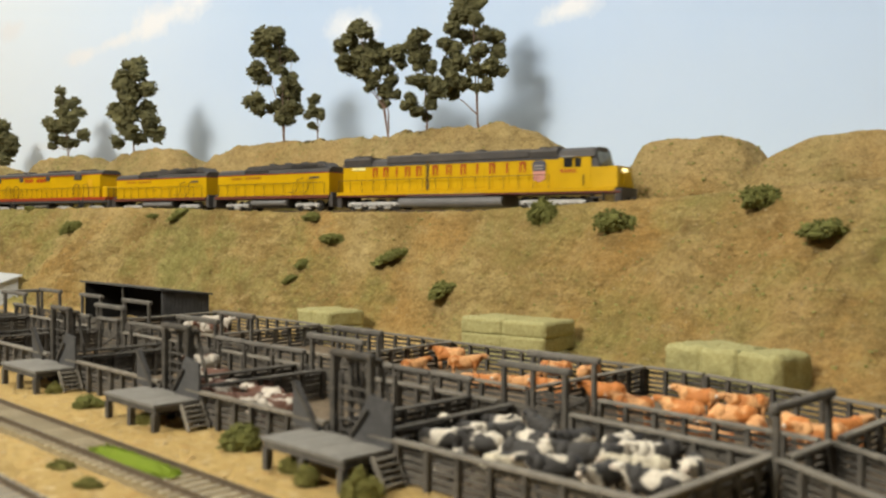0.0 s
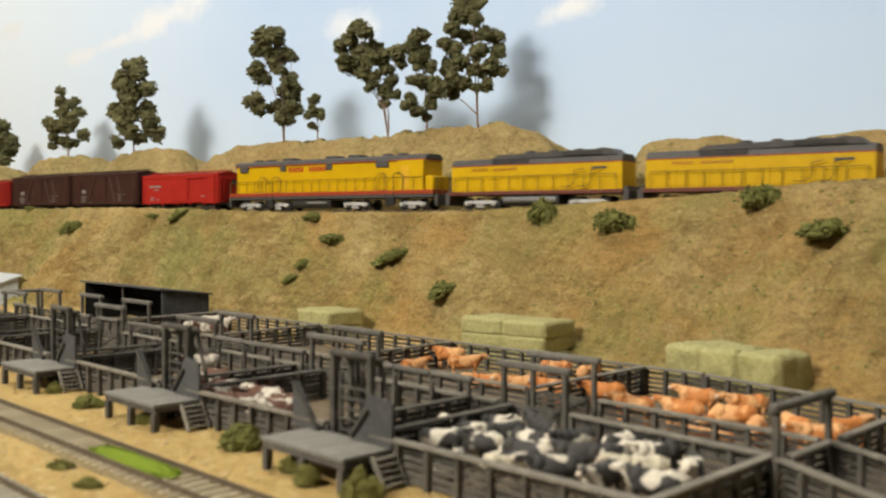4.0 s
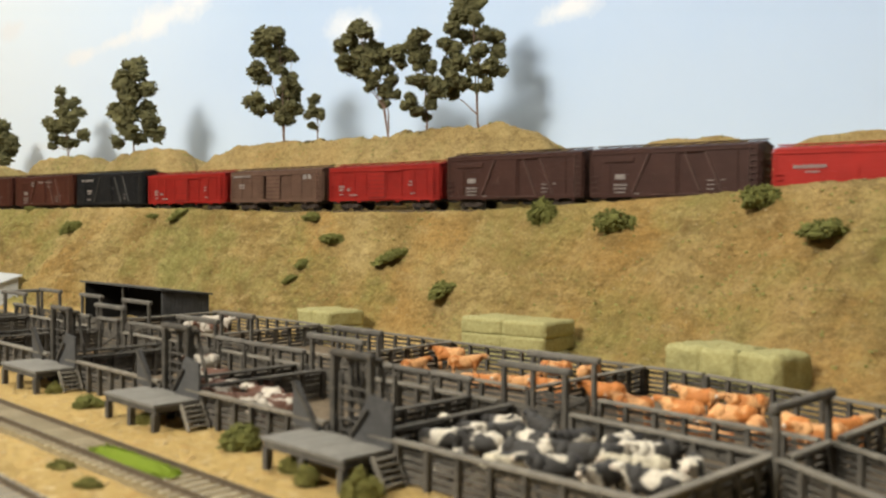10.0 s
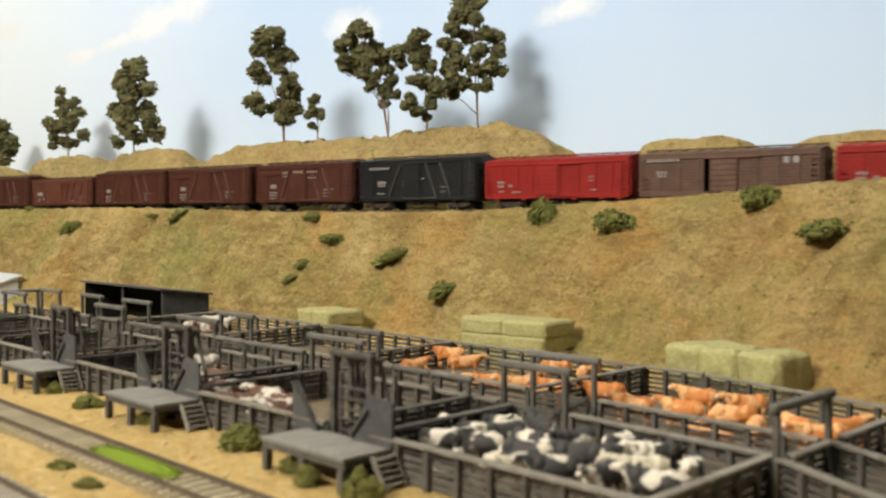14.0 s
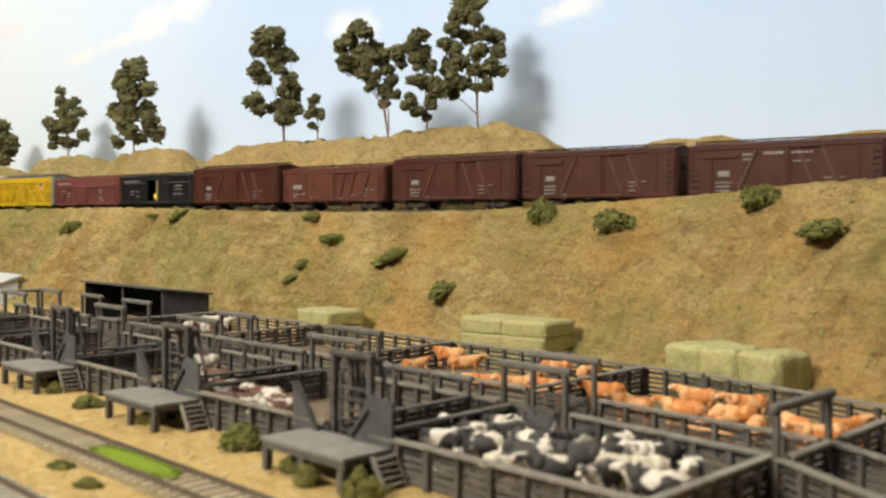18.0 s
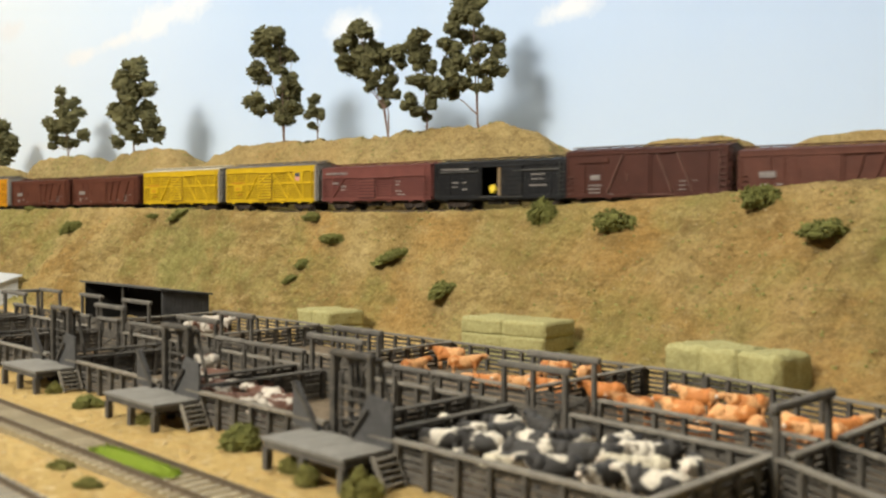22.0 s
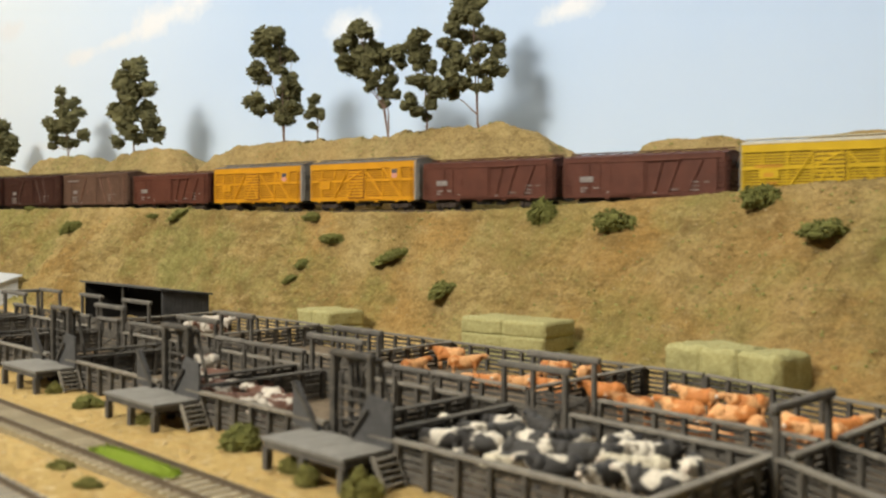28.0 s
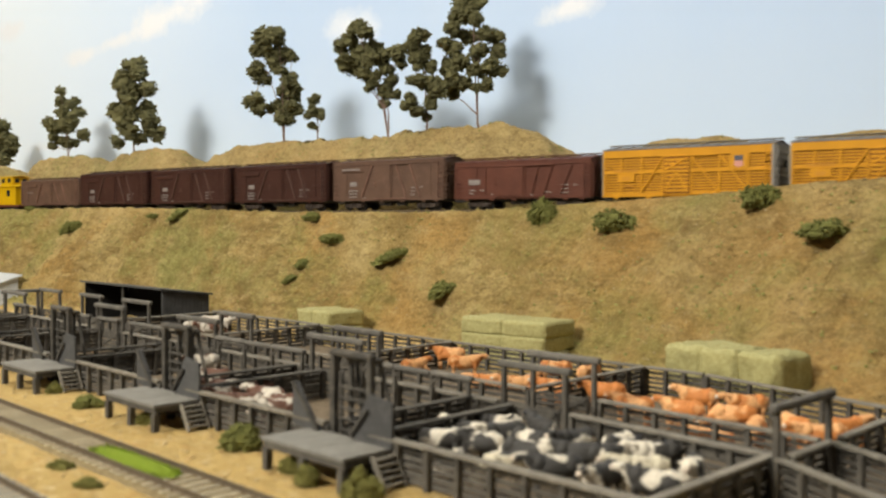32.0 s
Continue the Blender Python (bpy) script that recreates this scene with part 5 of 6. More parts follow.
        part("roof_rib", Shape().prism([(-hw - 0.8, z1 + 0.6), (0, z1 + 3.8), (hw + 0.8, z1 + 0.6), (hw + 0.8, z1 + 1.1), (0, z1 + 4.4), (-hw - 0.8, z1 + 1.1)], x - 0.6, x + 0.6), [roof], thing)
    part("running_board", Shape().box(-hl - 1.5, hl + 1.5, -3, 3, z1 + 4.7, z1 + 5.4, 0.15), [roof], thing)
    for x in (-47, 47):
        truck(thing, x, TRUCK_BROWN)
    y = -hw - 0.82
    for x0, x1, z, h, k in marks:
        bars(thing, x0, x1, z0 + (z1 - z0) * z, z0 + (z1 - z0) * z + h, y - (0.9 if z > 0.7 else 0.0) - (0.06 if k > 1 else 0.0), k)
    if shield:
        part("placard", Shape().box(37, 50.5, y - 0.5, y + 0.3, z1 - 18.5, z1 - 6, 0.1), [coat], thing)
        part("emblem", Shape().prism([(40.5, z1 - 12), (47, z1 - 12), (47, z1 - 15.5), (43.8, z1 - 16.9), (40.5, z1 - 15.5)], y - 0.75, y - 0.45, 1).prism([(40.5, z1 - 11.8), (47, z1 - 11.8), (47, z1 - 7.8), (40.5, z1 - 7.8)], y - 0.75, y - 0.45, 1, mi=1), [PINK, NAVY], thing, "small plain shield in pale red and dark blue")
    if kind == "stock":
        part("placard", Shape().box(-56.5, -42, y - 0.5, y + 0.3, z0 + 11, z0 + 17.5, 0.1), [coat], thing)
        bars(thing, -53, -45.5, z0 + 12.5, z0 + 15.5, y - 0.55, 3, PLATE_ORANGE, 0.2)
        bars(thing, -60, -39, z0 + 19.4, z0 + 21.6, y - 0.15, 8, PLATE_ORANGE, 0.25)
        bars(thing, -51, -43, z0 + 7, z0 + 8.6, y, 3, PLATE_ORANGE, 0.25)
    if load:
        part("load", Shape().blob((dc - 4, -9, z0 + 8), (3.6, 3, 4.6), 0.3, 10, 7, 3), [SACK], thing, "bright yellow sack inside the open door")
        part("door_edge", Shape().box(dc + dw * 0.55, dc + dw * 0.82, -hw - 0.4, -hw + 0.5, z0 + 1.5, top - 0.5, 0.15), [DOOR_EDGE], thing, "bare tan edge of the inner door")
        for xa, xb in ((-64, dc - dw - 3), (dc + dw + 12, 64)):
            part("pipe_rail", Shape().tube((xa, -hw - 1.0, z0 + 24), (xb, -hw - 1.0, z0 + 24), 0.9, 0.9, 8), [worn], thing)
    return thing


def handrail(parent, xs, y, z0, z1, mat):
    sh = Shape()
    for x in xs:
        sh.tube((x, y, z0), (x, y, z1), 0.32, 0.32, 5)
    sh.tube((xs[0], y, z1), (xs[-1], y, z1), 0.32, 0.32, 5)
    part("handrail", sh, [mat], parent)


RAIL_YELLOW = painted("handrail_yellow", (0.09, 0.055, 0.009), 0.5, 0.2)


def roof_fan(parent, x, z, r=5.5):
    part("roof_fan", Shape().tube((x, 0, z), (x, 0, z + 2.4), r, r * 0.94, 16).tube((x, 0, z + 2.4), (x, 0, z + 2.9), r * 0.5, r * 0.4, 10), [LOCO_GREY], parent)


def lead_unit():
    """The long eight-axle cab unit: wide nose, windscreen, flared radiators, big fuel tank."""
    thing = base("diesel_locomotive")
    tagged(thing, "long yellow and grey cab diesel locomotive with lit headlight", "locomotive", "locomotives of the train")
    a, b = -163.0, 163.0
    part("frame", Shape().box(a, b - 8, -17.5, 17.5, 13.2, 15.0, 0.4), [FRAME_RED], thing, "brown-red side sill")
    part("side_skirt", Shape().box(a + 1, 150, -17.4, 17.4, 15.0, 17.6, 0.3), [YELLOW], thing)
    part("walkway", Shape().box(a + 2, b - 12, -17.5, 17.5, 17.6, 18.3, 0.2), [YELLOW], thing)
    hood = Shape().prism([(-12.5, 18.4), (-12.5, 44), (-8, 46), (8, 46), (12.5, 44), (12.5, 18.4)], a + 6, 96)
    part("hood", hood, [YELLOW], thing, "yellow engine hood")
    # doors along the hood
    door = Shape().box(-4.1, 4.1, -0.25, 0.25, -8.2, 8.2, 0.15).data("hood_door", [YELLOW])
    x = a + 16
    k = 0
    while x < 84:
        for y in (-12.65, 12.65):
            part("hood_door", door, None, thing, at=(x + 4.1, y, 28.2))
        x += 9.0 if k % 5 else 12.0
        k += 1
    part("roof", Shape().prism([(-13, 43.5), (-11, 48.5), (-6, 51.5), (6, 51.5), (11, 48.5), (13, 43.5)], a + 5.5, 97), [LOCO_GREY], thing, "grey roof")
    for xa, xb in ((a + 8, a + 44), (66, 94)):
        part("radiator", Shape().prism([(-13.2, 45), (-14.4, 50.5), (-13, 53), (13, 53), (14.4, 50.5), (13.2, 45)], xa, xb), [LOCO_GREY], thing)
    part("dynamic_brake_box", Shape().box(-100, 66, -13.4, 13.4, 44.8, 53.6, 1.6), [LOCO_GREY], thing)
    for x in (a + 16, a + 28, -70, -50, -20, 5, 74, 86):
        roof_fan(thing, x, 53.5 if -100 < x < 66 else 53)
    part("gap_band", Shape().box(-50, -46.5, -13.2, -12.2, 19, 46, 0.2), [painted("loco_seam_brown", (0.07, 0.045, 0.012), 0.6)], thing)
    # cab and nose
    cab = part("cab", Shape().prism([(-16.2, 18.4), (-16.2, 44), (-13, 50), (-7, 52.5), (7, 52.5), (13, 50), (16.2, 44), (16.2, 18.4)], 96.5, 128), [YELLOW], thing, "yellow cab")
    part("cab_roof", Shape().prism([(-16.6, 44.6), (-13.3, 50.3), (-7, 53), (7, 53), (13.3, 50.3), (16.6, 44.6)], 96, 131), [LOCO_GREY], cab)
    for y in (-16.5, 16.5):
        part("side_window", Shape().box(102, 110.5, y - 0.3, y + 0.3, 36, 43.6, 0.2), [GLASS], cab)
        part("side_window", Shape().box(112.5, 118.5, y - 0.3, y + 0.3, 36, 43.6, 0.2), [GLASS], cab)
    part("windscreen_frame", Shape().add([(128, -15.5, 33), (128, 15.5, 33), (135, 15, 34), (135, -15, 34), (128, -14, 51.5), (128, 14, 51.5), (130.5, 13.5, 51), (130.5, -13.5, 51)], [(0, 1, 2, 3), (4, 7, 6, 5), (0, 3, 7, 4), (1, 5, 6, 2), (3, 2, 6, 7), (0, 4, 5, 1)]), [LOCO_GREY], cab)
    for y0, y1 in ((-13.5, -0.8), (0.8, 13.5)):
        part("windscreen", Shape().add([(134.6, y0, 38), (134.6, y1, 38), (131.4, y1 * 0.93, 49), (131.4, y0 * 0.93, 49)], [(0, 1, 2, 3)]), [WINDSHIELD], cab)
    part("nose", Shape().add([(128, -16, 18.4), (128, 16, 18.4), (152, 15, 18.4), (152, -15, 18.4), (128, -15.8, 35.5), (128, 15.8, 35.5), (150.5, 14.2, 36), (150.5, -14.2, 36)], [(0, 3, 2, 1), (4, 5, 6, 7), (0, 1, 5, 4), (3, 7, 6, 2), (0, 4, 7, 3), (1, 2, 6, 5)]), [YELLOW], thing, "wide yellow nose")
    part("headlight", Shape().tube((149.5, -2.6, 33), (152.2, -2.4, 32.4), 1.6, 1.6, 12).tube((149.5, 2.4, 32.4), (152.2, 2.4, 32.4), 1.6, 1.6, 12), [LAMP_GLOW], thing, "glowing headlight")
    part("nose_door", Shape().box(151.2, 152.6, -4.5, 4.5, 19, 30, 0.2), [YELLOW], thing)
    part("pilot", Shape().add([(150, -16, 2.5), (150, 16, 2.5), (155, 14, 2.5), (155, -14, 2.5), (150, -17, 17.5), (150, 17, 17.5), (156, 16, 17.5), (156, -16, 17.5)], [(0, 3, 2, 1), (4, 5, 6, 7), (0, 1, 5, 4), (3, 7, 6, 2), (0, 4, 7, 3), (1, 2, 6, 5)]), [LOCO_GREY], thing, "grey pilot")
    part("cab_steps", Shape().box(128, 129, -17.6, -14, 4, 14, 0.2).box(139, 140, -17.6, -14, 4, 14, 0.2).box(129, 139, -17.6, -14, 5, 6).box(129, 139, -17.6, -14, 9, 10), [LOCO_GREY], thing)
    part("grab_rail", Shape().tube((121, -16.9, 20), (121, -16.9, 29), 0.5, 0.5, 6), [STEEL], thing)
    part("window_awning", Shape().box(100.5, 112, -18.2, -16.4, 44.2, 45.2, 0.2), [END_GREY], thing, "pale awning over the cab window")
    part("rear_pilot", Shape().box(a, a + 6, -16, 16, 3, 14, 0.5), [LOCO_GREY], thing)
    part("fuel_tank", Shape().prism([(-11, 2.6), (-14, 3.4), (-16, 5.2), (-16.8, 7.6), (-16, 10.2), (-14.2, 12), (-11, 12.8), (11, 12.8), (16, 10.2), (16.8, 7.6), (14, 3.4), (11, 2.6)], -82, 38), [TANK_GREY], thing, "grey fuel tank")
    part("air_tank", Shape().tube((-70, -15.5, 14.2), (20, -15.5, 14.2), 2.0, 2.0, 10), [TANK_GREY], thing)
    for x in (-118, 88):
        truck(thing, x, SILVER, (-29.2, -9.7, 9.7, 29.2), 5.8, "truck", True)
    for y in (-17.3, 17.3):
        handrail(thing, [a + 4 + 15.4 * i for i in range(17)], y, 18, 30, RAIL_YELLOW)
    y = -13.15
    for x0, step, slim in ((-117, 13.8, (0, 0, 1, 0, 0)), (-42, 16.2, (0, 0, 0, 1, 0, 1, 0))):
        for i, thin in enumerate(slim):
            x = x0 + step * i
            mark = Shape()
            if thin:
                mark.box(x + 2.0, x + 3.9, y - 0.2, y + 0.2, 32.8, 42.2)
            else:
                mark.box(x, x + 1.8, y - 0.2, y + 0.2, 32.8, 42.2).box(x + 4.6, x + 6.2, y - 0.2, y + 0.2, 32.8, 42.2).box(x + 1.8, x + 4.6, y - 0.2, y + 0.2, 40.6, 42.2)
            part("lettering", mark, [LETTER_RED], thing, "large dark red painted mark")
    bars(thing, 99, 115, 31.2, 34.2, -16.5, 4, LETTER_RED)
    part("emblem", Shape().prism([(70, 26), (75.5, 23.8), (81, 26), (82, 33.5), (69, 33.5)], y - 0.4, y, 1).prism([(69, 33.6), (82, 33.6), (82.4, 40.5), (79, 43), (72, 43), (68.6, 40.5)], y - 0.4, y, 1, mi=1).box(71, 80, y - 0.7, y - 0.2, 35, 36.3, mi=2).box(71, 80, y - 0.7, y - 0.2, 37.6, 38.9, mi=2), [PINK, NAVY, LETTER], thing, "plain shield in pale red and dark blue")
    part("number_lights", Shape().box(a + 18, a + 36, -12.9, -12.3, 40.2, 43, 0.3), [plain("pale_panel", (0.85, 0.78, 0.35), 0.4)], thing)
    coupler(thing, b - 8, 1)
    coupler(thing, a, -1)
    return thing


def booster(n):
    """A cabless booster: flat hood, roof hump with fans."""
    thing = base("booster_locomotive")
    tagged(thing, "yellow cabless booster locomotive with a humped grey roof", "locomotive", "locomotives of the train")
    a, b = -88.5, 88.5
    part("frame", Shape().box(a, b, -17.3, 17.3, 13, 16.4, 0.4), [FRAME_RED], thing, "brown-red side sill")
    part("hood", Shape().prism([(-13.5, 16.4), (-13.5, 39.5), (13.5, 39.5), (13.5, 16.4)], a + 1, b - 2), [YELLOW], thing)
    part("stripe", Shape().box(a + 1, b - 2, -13.8, 13.8, 39.5, 40.3), [LOCO_RED], thing, "red line under the roof")
    part("roof", Shape().prism([(-13.6, 40.3), (-12.6, 44), (-8, 46.2), (8, 46.2), (12.6, 44), (13.6, 40.3)], a + 1, b - 2), [LOCO_GREY], thing)
    part("roof_hump", Shape().prism([(a + 42, 45.5), (a + 50, 49.5), (b - 40, 51), (b - 14, 51), (b - 8, 46)], -10.5, 10.5, 1), [LOCO_GREY], thing, "grey roof hump")
    part("air_intake", Shape().box(a + 46, a + 84, -13.9, -12.9, 41.2, 44.8, 0.3), [STEEL], thing)
    part("air_intake", Shape().box(b - 60, b - 22, -11.2, -10, 46.2, 50, 0.3), [STEEL], thing)
    for x in (-10, 14, 40, 62):
        roof_fan(thing, x, 50 if x > -20 else 46, 5)
    door = Shape().box(-4.2, 4.2, -0.28, 0.28, -7.5, 7.5, 0.15).data("hood_door", [YELLOW])
    for i in range(12):
        for y in (-13.7, 13.7):
            part("hood_door", door, None, thing, at=(a + 14.2 + 9.2 * i, y, 25.5))
    for x in (b - 44, b - 28):
        rail = Shape()
        pts = [(x - 14, 19.5), (x - 6, 19.5), (x - 2.5, 21), (x - 1, 24), (x - 1, 33), (x + 8, 34.5)]
        for p, q in zip(pts, pts[1:]):
            rail.tube((p[0], -17, p[1]), (q[0], -17, q[1]), 0.4, 0.4, 6)
        part("stair_rail", rail, [RAIL_YELLOW], thing, "bent handrail over the steps")
    part("grille", Shape().box(b - 30, b - 16, -14.1, -13.5, 34, 36, 0.2), [LOCO_GREY], thing)
    part("fuel_tank", Shape().prism([(-13, 3.4), (-15.5, 6), (-15.5, 12.8), (15.5, 12.8), (15.5, 6), (13, 3.4)], -30, 28), [STEEL], thing)
    part("tank_side", Shape().tube((-28, -15.2, 8.6), (26, -15.2, 8.6), 2.6, 2.6, 12), [TANK_GREY], thing, "grey rounded tank")
    for x in (-56, 54):
        truck(thing, x, SILVER, (-14.5, 14.5), 5.8, "truck", True)
    for sx, e in ((-1, a), (1, b)):
        part("end_platform", Shape().box(e, e + sx * 5.2, -16, 16, 4, 16, 0.6).box(e, e + sx * 3, -14, 14, 16, 19, 0.4), [LOCO_GREY], thing, "grey end platform")
        coupler(thing, e + sx * 3, sx)
    for y in (-16.8, 16.8):
        handrail(thing, [a + 6 + 15.0 * i for i in range(12)], y, 16.2, 29.5, RAIL_YELLOW)
    bars(thing, a + 24, a + 42, 35.2, 37.4, -14.05, 5, FADED_RED, 0.3)
    bars(thing, a + 48, a + 74, 35.2, 37.4, -14.05, 7, FADED_RED, 0.3)
    return thing


def turbine_like():
    """The long four-truck unit that ends the locomotives."""
    thing = base("diesel_locomotive")
    tagged(thing, "long yellow diesel locomotive with red sill stripe and railings", "locomotive", "locomotives of the train")
    a, b = -147.0, 141.0
    part("frame", Shape().box(a, b, -17.3, 17.3, 12.2, 15.5, 0.4), [LOCO_GREY], thing, "grey side sill")
    part("sill_stripe", Shape().box(a, b, -17.5, 17.5, 15.5, 19.4, 0.3), [LOCO_RED], thing, "red side stripe")
    part("hood", Shape().prism([(-13, 18.4), (-13, 48.4), (13, 48.4), (13, 18.4)], a + 8, b - 14), [YELLOW], thing)
    part("nose", Shape().box(b - 13.2, b - 3, -13.6, 13.6, 18.4, 33, 1.5), [YELLOW], thing, "low yellow nose")
    part("front_cab", Shape().prism([(-15.8, 18.4), (-15.8, 48.4), (15.8, 48.4), (15.8, 18.4)], b - 46, b - 13), [YELLOW], thing)
    part("roof_line", Shape().box(a + 6, b - 12, -14.4, 14.4, 48.4, 49.4), [LOCO_RED], thing, "red line under the roof")
    part("roof", Shape().prism([(-14.2, 49.4), (-13.2, 52.4), (-8, 54.5), (8, 54.5), (13.2, 52.4), (14.2, 49.4)], a + 6, b - 11), [LOCO_GREY], thing)
    for x, w in ((a + 14, 13), (a + 78, 8), (a + 146, 8), (b - 74, 16)):
        part("roof_panel", Shape().box(x, x + w, -14.6, 14.6, 42.6, 49.6, 0.4), [LOCO_GREY], thing)
    for x in (a + 74, a + 138, a + 170):
        part("roof_vent", Shape().box(x, x + 16, -7, 7, 54, 57.2, 0.8), [LOCO_GREY], thing)
    for x in (a + 30, a + 50, b - 70, b - 50):
        roof_fan(thing, x, 54.2, 6)
    bars(thing, a + 90, a + 113, 41.2, 46.4, -13.05, 5, LETTER_RED, 0.2)
    bars(thing, a + 120, a + 146, 41.2, 46.4, -13.05, 7, LETTER_RED, 0.2)
    door = Shape().box(-4.3, 4.3, -0.25, 0.25, -7.5, 7.5, 0.15).data("hood_door", [YELLOW])
    for i in range(22):
        for y in (-13.15, 13.15):
            part("hood_door", door, None, thing, at=(a + 26.3 + 9.4 * i, y, 28.5))
    for y in (-16.1, 16.1):
        # the door's own yellow is a shade tone put into its colour
        part("cab_door", Shape().box(b - 40, b - 30, y - 0.3, y + 0.3, 21, 43, 0.2), [painted("door_shade_yellow", (0.6, 0.34, 0.01), 0.5)], thing)
    part("fuel_tank", Shape().prism([(-12, 3.2), (-14.5, 6), (-14.5, 11), (14.5, 11), (14.5, 6), (12, 3.2)], -50, 6), [STEEL], thing)
    for x in (-88, 82):
        part("side_steps", Shape().box(x, x + 1.2, -17.9, -15, 4, 18, 0.2).box(x + 9.8, x + 11, -17.9, -15, 4, 18, 0.2).box(x + 1, x + 10, -17.9, -15, 5, 6, 0.1).box(x + 1, x + 10, -17.9, -15, 9.5, 10.5, 0.1).box(x + 1, x + 10, -16, -15, 4, 17.5), [STEEL], thing, "dark side steps")
        rail = Shape()
        for dx in (-12, 22):
            pts = [(x + dx, 19), (x + dx, 33), (x + dx + (4 if dx < 0 else -4), 36.5), (x + dx + (10 if dx < 0 else -10), 36.5), (x + dx + (12 if dx < 0 else -12), 34), (x + dx + (12 if dx < 0 else -12), 19)]
            for p, q in zip(pts, pts[1:]):
                rail.tube((p[0], -17, p[1]), (q[0], -17, q[1]), 0.45, 0.45, 6)
        part("stair_rail", rail, [RAIL_YELLOW], thing, "tall bent handrails beside the steps")
    part("tank_step", Shape().box(-28, 0, -15.5, -14.2, 7.6, 9.2, 0.2), [END_GREY], thing)
    for x in (-118, -74, 38, 112):
        truck(thing, x, SILVER, (-12.5, 12.5), 5.6, "truck", True)
    for y in (-16.9, 16.9):
        handrail(thing, [a + 3 + 12.4 * i for i in range(23)], y, 19, 32, RAIL_YELLOW)
    for sx, e in ((-1, a), (1, b)):
        part("pilot", Shape().box(e, e + sx * 4, -15, 15, 4, 15, 0.5), [LOCO_GREY], thing)
        coupler(thing, e + sx * 1.5, sx)
        sh = Shape()
        for y in (-14, -6, 6, 14):
            sh.tube((e + sx * 2.5, y, 15), (e + sx * 2.5, y, 31), 0.45, 0.45, 5)
        sh.tube((e + sx * 2.5, -14, 31), (e + sx * 2.5, 14, 31), 0.45, 0.45, 5)
        part("end_rail", sh, [RAIL_YELLOW], thing)
    return thing


def caboose():
    thing = base("caboose")
    tagged(thing, "bright yellow caboose with a cupola at the end of the train", "railway car", "freight cars of the train")
    part("frame", Shape().box(-56, 56, -15, 15, 8, 11, 0.4), [FRAME_RED], thing)
    part("body", Shape().box(-45, 47, -15.2, 15.2, 11, 37, 0.4), [YELLOW], thing)
    part("roof", Shape().prism([(-17, 36.6), (0, 39.6), (17, 36.6), (17, 37.6), (0, 40.8), (-17, 37.6)], -58, 58), [YELLOW], thing)
    part("cupola", Shape().box(2, 34, -12.5, 12.5, 38, 51, 0.6), [YELLOW], thing)
    part("cupola_roof", Shape().prism([(-14, 50.6), (0, 52.6), (14, 50.6), (14, 51.6), (0, 53.8), (-14, 51.6)], 0, 37), [YELLOW], thing)
    for x in (6, 22):
        part("window", Shape().box(x, x + 8, -12.9, -12.4, 43, 49, 0.2), [GLASS], thing)
    part("front_window", Shape().box(33.9, 34.4, -9, -2, 43, 49, 0.2).box(33.9, 34.4, 2, 9, 43, 49, 0.2), [GLASS], thing)
    for x in (-34, -8, 24):
        part("window", Shape().box(x, x + 8, -15.6, -15, 23, 32, 0.2), [GLASS], thing)
    for sx in (-1, 1):
        sh = Shape()
        for y in (-14, -5, 5, 14):
            sh.tube((sx * 57, y, 11), (sx * 57, y, 37), 0.5, 0.5, 5)
        part("end_rail", sh.tube((sx * 57, -14, 24), (sx * 57, 14, 24), 0.5, 0.5, 5), [YELLOW], thing)
        truck(thing, sx * 32, STEEL)
        coupler(thing, sx * 56, sx)
    return thing


# way of the train in millimetres, at seconds
WAY = ((0, 0), (1, 131), (3, 396), (6, 785), (7, 914), (9, 1168), (13, 1666), (17, 2163), (19, 2411), (21, 2658), (23, 2904), (25, 3149), (28, 3521), (30, 3767), (32, 4013))

STD = ((-47.5, -38.5, 0.36, 4.4, 1), (-47, -39, 0.42, 1.4, 5), (-49, -36.5, 0.22, 1.5, 7), (-49, -37.5, 0.14, 1.5, 6), (-48.5, -38, 0.06, 1.3, 6), (31, 37, 0.28, 1.1, 3), (31, 37, 0.19, 1.1, 3), (31, 37, 0.1, 1.1, 3), (42, 46, 0.29, 1.0, 2), (-30, -26, 0.03, 1.0, 2))
HEAD = ((-57, -33, 0.78, 2.0, 9),) + STD
NAME = ((-56, -32, 0.56, 2.8, 11), (-47, -37, 0.46, 1.4, 5), (-54, -47, 0.16, 1.6, 4), (-54, -47, 0.08, 1.4, 4), (-42, -37, 0.1, 1.2, 2), (40, 48, 0.2, 1.4, 4))
LOW = ((-57, -49, 0.38, 2.4, 3), (-57, -50, 0.28, 2.0, 3), (-46, -42, 0.28, 2.4, 1), (-56, -50, 0.14, 1.3, 3), (-42, -32, 0.12, 1.5, 4), (34, 39, 0.5, 1.2, 3), (34, 39, 0.4, 1.2, 3), (36, 42, 0.15, 1.2, 3))
PANEL = ((-55, -42.5, 0.37, 4.8, 1), (-54.5, -43, 0.44, 1.5, 7), (-54, -47, 0.19, 1.5, 3), (-42, -37, 0.19, 1.5, 3), (-54, -49, 0.11, 1.3, 2), (-30, -24, 0.08, 1.2, 2), (11, 14, 0.05, 1.0, 1), (26, 33, 0.12, 1.0, 4), (43, 50, 0.3, 1.0, 3), (43, 50, 0.2, 1.0, 3), (43, 50, 0.1, 1.0, 3), (54, 58, 0.3, 1.0, 2))


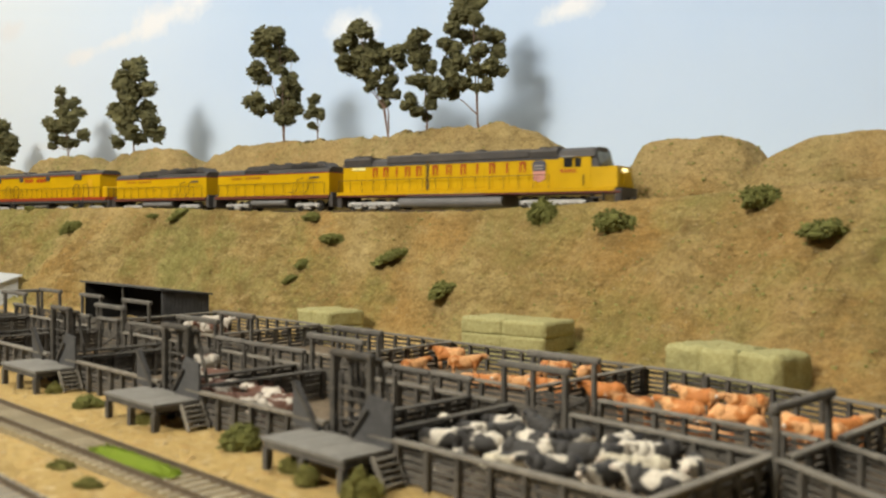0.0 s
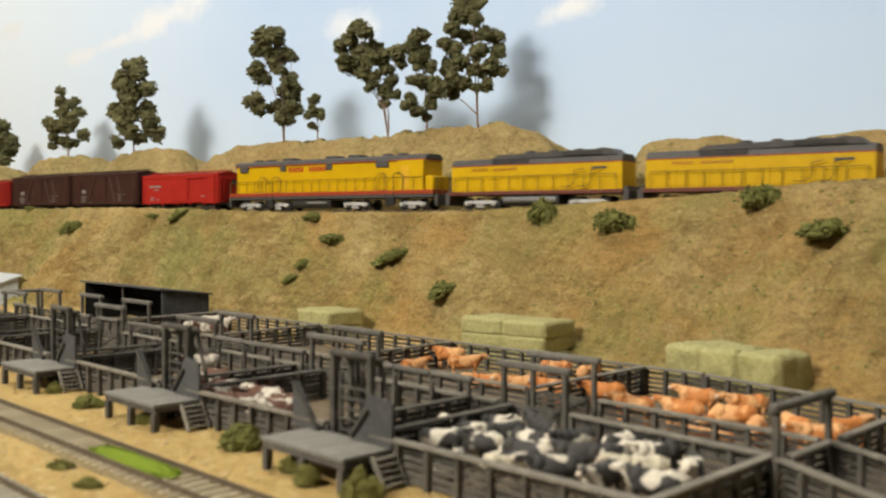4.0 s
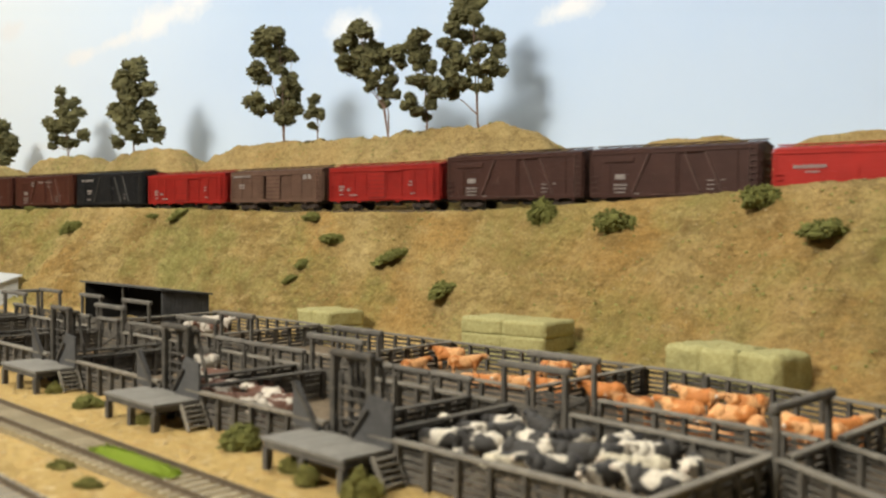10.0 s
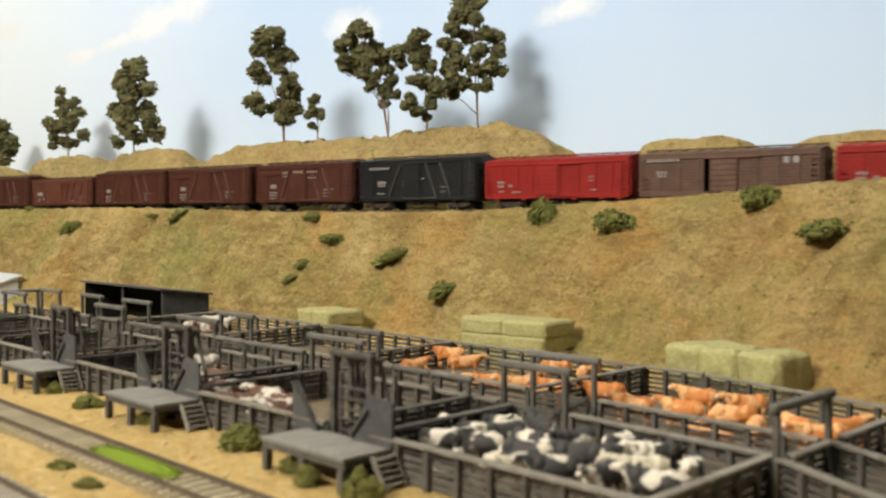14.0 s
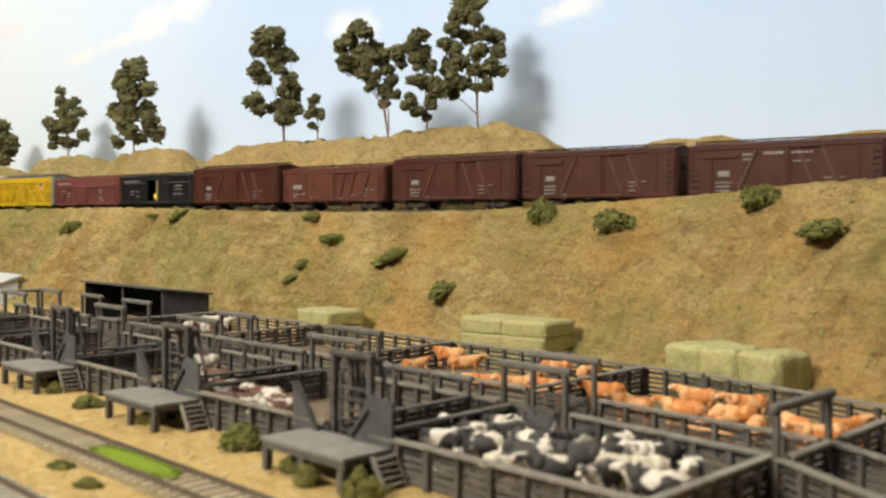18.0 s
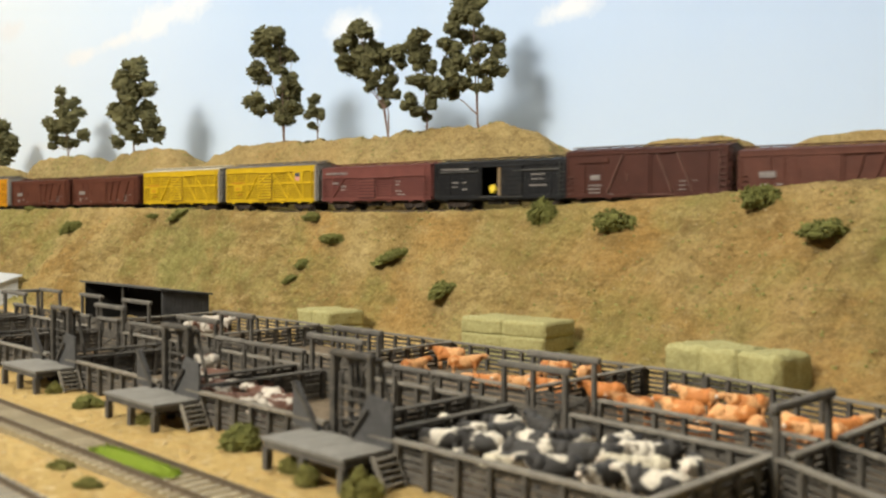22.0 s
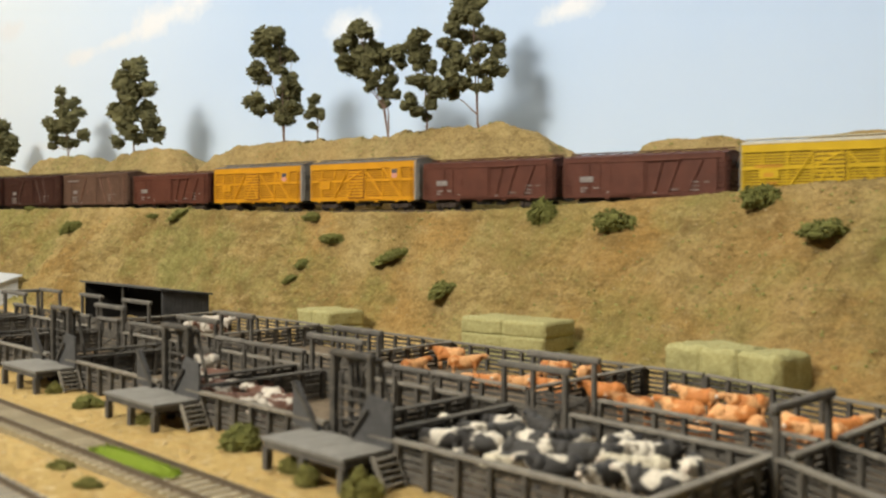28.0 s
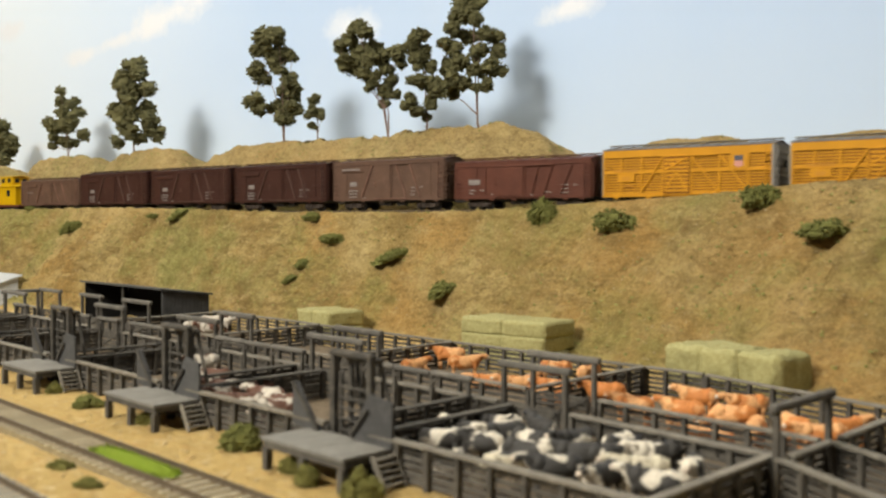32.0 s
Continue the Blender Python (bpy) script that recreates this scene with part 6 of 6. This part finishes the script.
def make_train():
    """Each vehicle with the distance of its rear end behind the head of the train, and its half length."""
    out = [(lead_unit(), 124, 163), (booster(1), 313, 89), (booster(2), 508, 89), (turbine_like(), 814, 147)]
    brown = "dark oxide-brown wooden boxcar with braced sides"
    panel = "red-oxide boxcar with a white panel on braced sides"
    red = dict(label="red stock car with white marks on boarded sides", coat=RED, kind="slat", marks=LOW)
    orange = dict(label="orange slatted stock car with grey ends and shield", coat=STOCK_ORANGE, kind="stock", tall=True, roof=DARK_ROOF, end=END_GREY, shield=True)
    cars = (
        dict(label="bright red boxcar with white marks on smooth sides", coat=BRIGHT_RED, kind="smooth", marks=NAME),
        dict(label=brown, coat=OXIDE, tall=True, marks=STD),
        dict(label=brown, coat=OXIDE, tall=True, marks=STD),
        red,
        dict(label="faded brown boxcar with its door slightly open", coat=BROWN, kind="slat", door=0.22, marks=((-64, -36, 0.82, 2.4, 9), (-56, -46, 0.52, 2.4, 3), (-55, -47, 0.44, 1.8, 3), (44, 58, 0.7, 5.0, 2))),
        red,
        dict(label="black boxcar with pale marks and braced sides", coat=BLACK, tall=True, marks=((-57, -31, 0.77, 2.4, 9), (-47, -36, 0.4, 2.6, 1), (-46, -37, 0.33, 2.0, 5), (-47, -38, 0.12, 2.0, 4), (31, 37, 0.28, 1.1, 3), (31, 37, 0.16, 1.1, 3), (8, 12, 0.5, 1.2, 2))),
        dict(label="dark oxide-brown wooden boxcar with extra white marks", coat=OXIDE2, tall=True, marks=STD + ((-28, -20, 0.77, 2.0, 3), (-28, -21, 0.68, 1.6, 3), (-12, 3, 0.78, 2.2, 5), (-11, 2, 0.69, 1.4, 4), (8, 24, 0.78, 1.8, 5), (9, 22, 0.62, 1.2, 4))),
        dict(label=brown, coat=OXIDE2, tall=True, marks=STD),
        dict(label=brown, coat=OXIDE2, tall=True, marks=STD),
        dict(label=panel, coat=OXIDE3, kind="lean", marks=PANEL),
        dict(label=brown, coat=OXIDE2, tall=True, marks=STD),
        dict(label="black stock car with its door open on a yellow load", coat=BLACK, kind="slat", door=0.98, load=True, marks=((-62, -30, 0.8, 1.8, 11), (-50, -42, 0.42, 1.8, 3), (-50, -43, 0.3, 1.4, 3), (-38, -33, 0.42, 1.8, 2), (-38, -32, 0.22, 1.8, 2), (36, 50, 0.6, 1.6, 5), (36, 49, 0.48, 1.3, 5), (34, 52, 0.3, 1.6, 6))),
        dict(label="maroon stock car with white marks on slatted sides", coat=MAROON, kind="board", marks=((-64, -34, 0.8, 2.4, 13), (-56, -47, 0.5, 2.0, 4), (-44, -36, 0.4, 1.8, 3), (-44, -37, 0.3, 1.6, 3), (28, 34, 0.52, 1.4, 3), (28, 34, 0.42, 1.4, 3), (28, 36, 0.22, 1.6, 4), (30, 40, 0.12, 1.6, 5))),
        dict(label="yellow slatted stock car with grey ends and shield", coat=STOCK_YELLOW, kind="stock", tall=True, roof=DARK_ROOF, end=END_GREY, shield=True),
        dict(label="yellow slatted stock car with grey ends and pale roof", coat=STOCK_YELLOW, kind="stock", tall=True, roof=PALE_ROOF, end=END_GREY),
        dict(label=panel, coat=OXIDE3, kind="lean", marks=PANEL),
        dict(label=panel, coat=OXIDE3, kind="lean", marks=PANEL),
        orange,
        orange,
        dict(label=panel, coat=OXIDE3, kind="lean", marks=PANEL),
        dict(label="weathered brown boxcar with braced sides", coat=BROWN, tall=True, marks=HEAD),
        dict(label=brown, coat=OXIDE, tall=True, marks=STD),
        dict(label=brown, coat=OXIDE, tall=True, marks=STD),
        dict(label=brown, coat=OXIDE, tall=True, marks=STD),
        dict(label="faded brown boxcar with plain braced sides", coat=BROWN, marks=((-52, -40, 0.5, 1.2, 4),)),
    )
    rears = (974, 1126, 1275, 1426, 1578, 1729, 1881, 2033, 2186, 2335, 2488, 2637, 2778, 2924, 3074, 3226, 3379, 3531, 3681, 3834, 3986, 4140, 4291, 4443, 4593, 4738)
    for spec, rear in zip(cars, rears):
        out.append((freight_car(**spec), rear, 70.5))
    out.append((caboose(), 4864, 59))
    return out


TRAIN = make_train()


def motions():
    for thing, back, half in TRAIN:
        rows = []
        for t, way in WAY:
            u, v = track_xy(way - back + half)
            rows.append((t, pose(u * MM, v * MM, RAIL_Z * MM, 0, 0, 8.506)))
        walk(thing, rows)


motions()
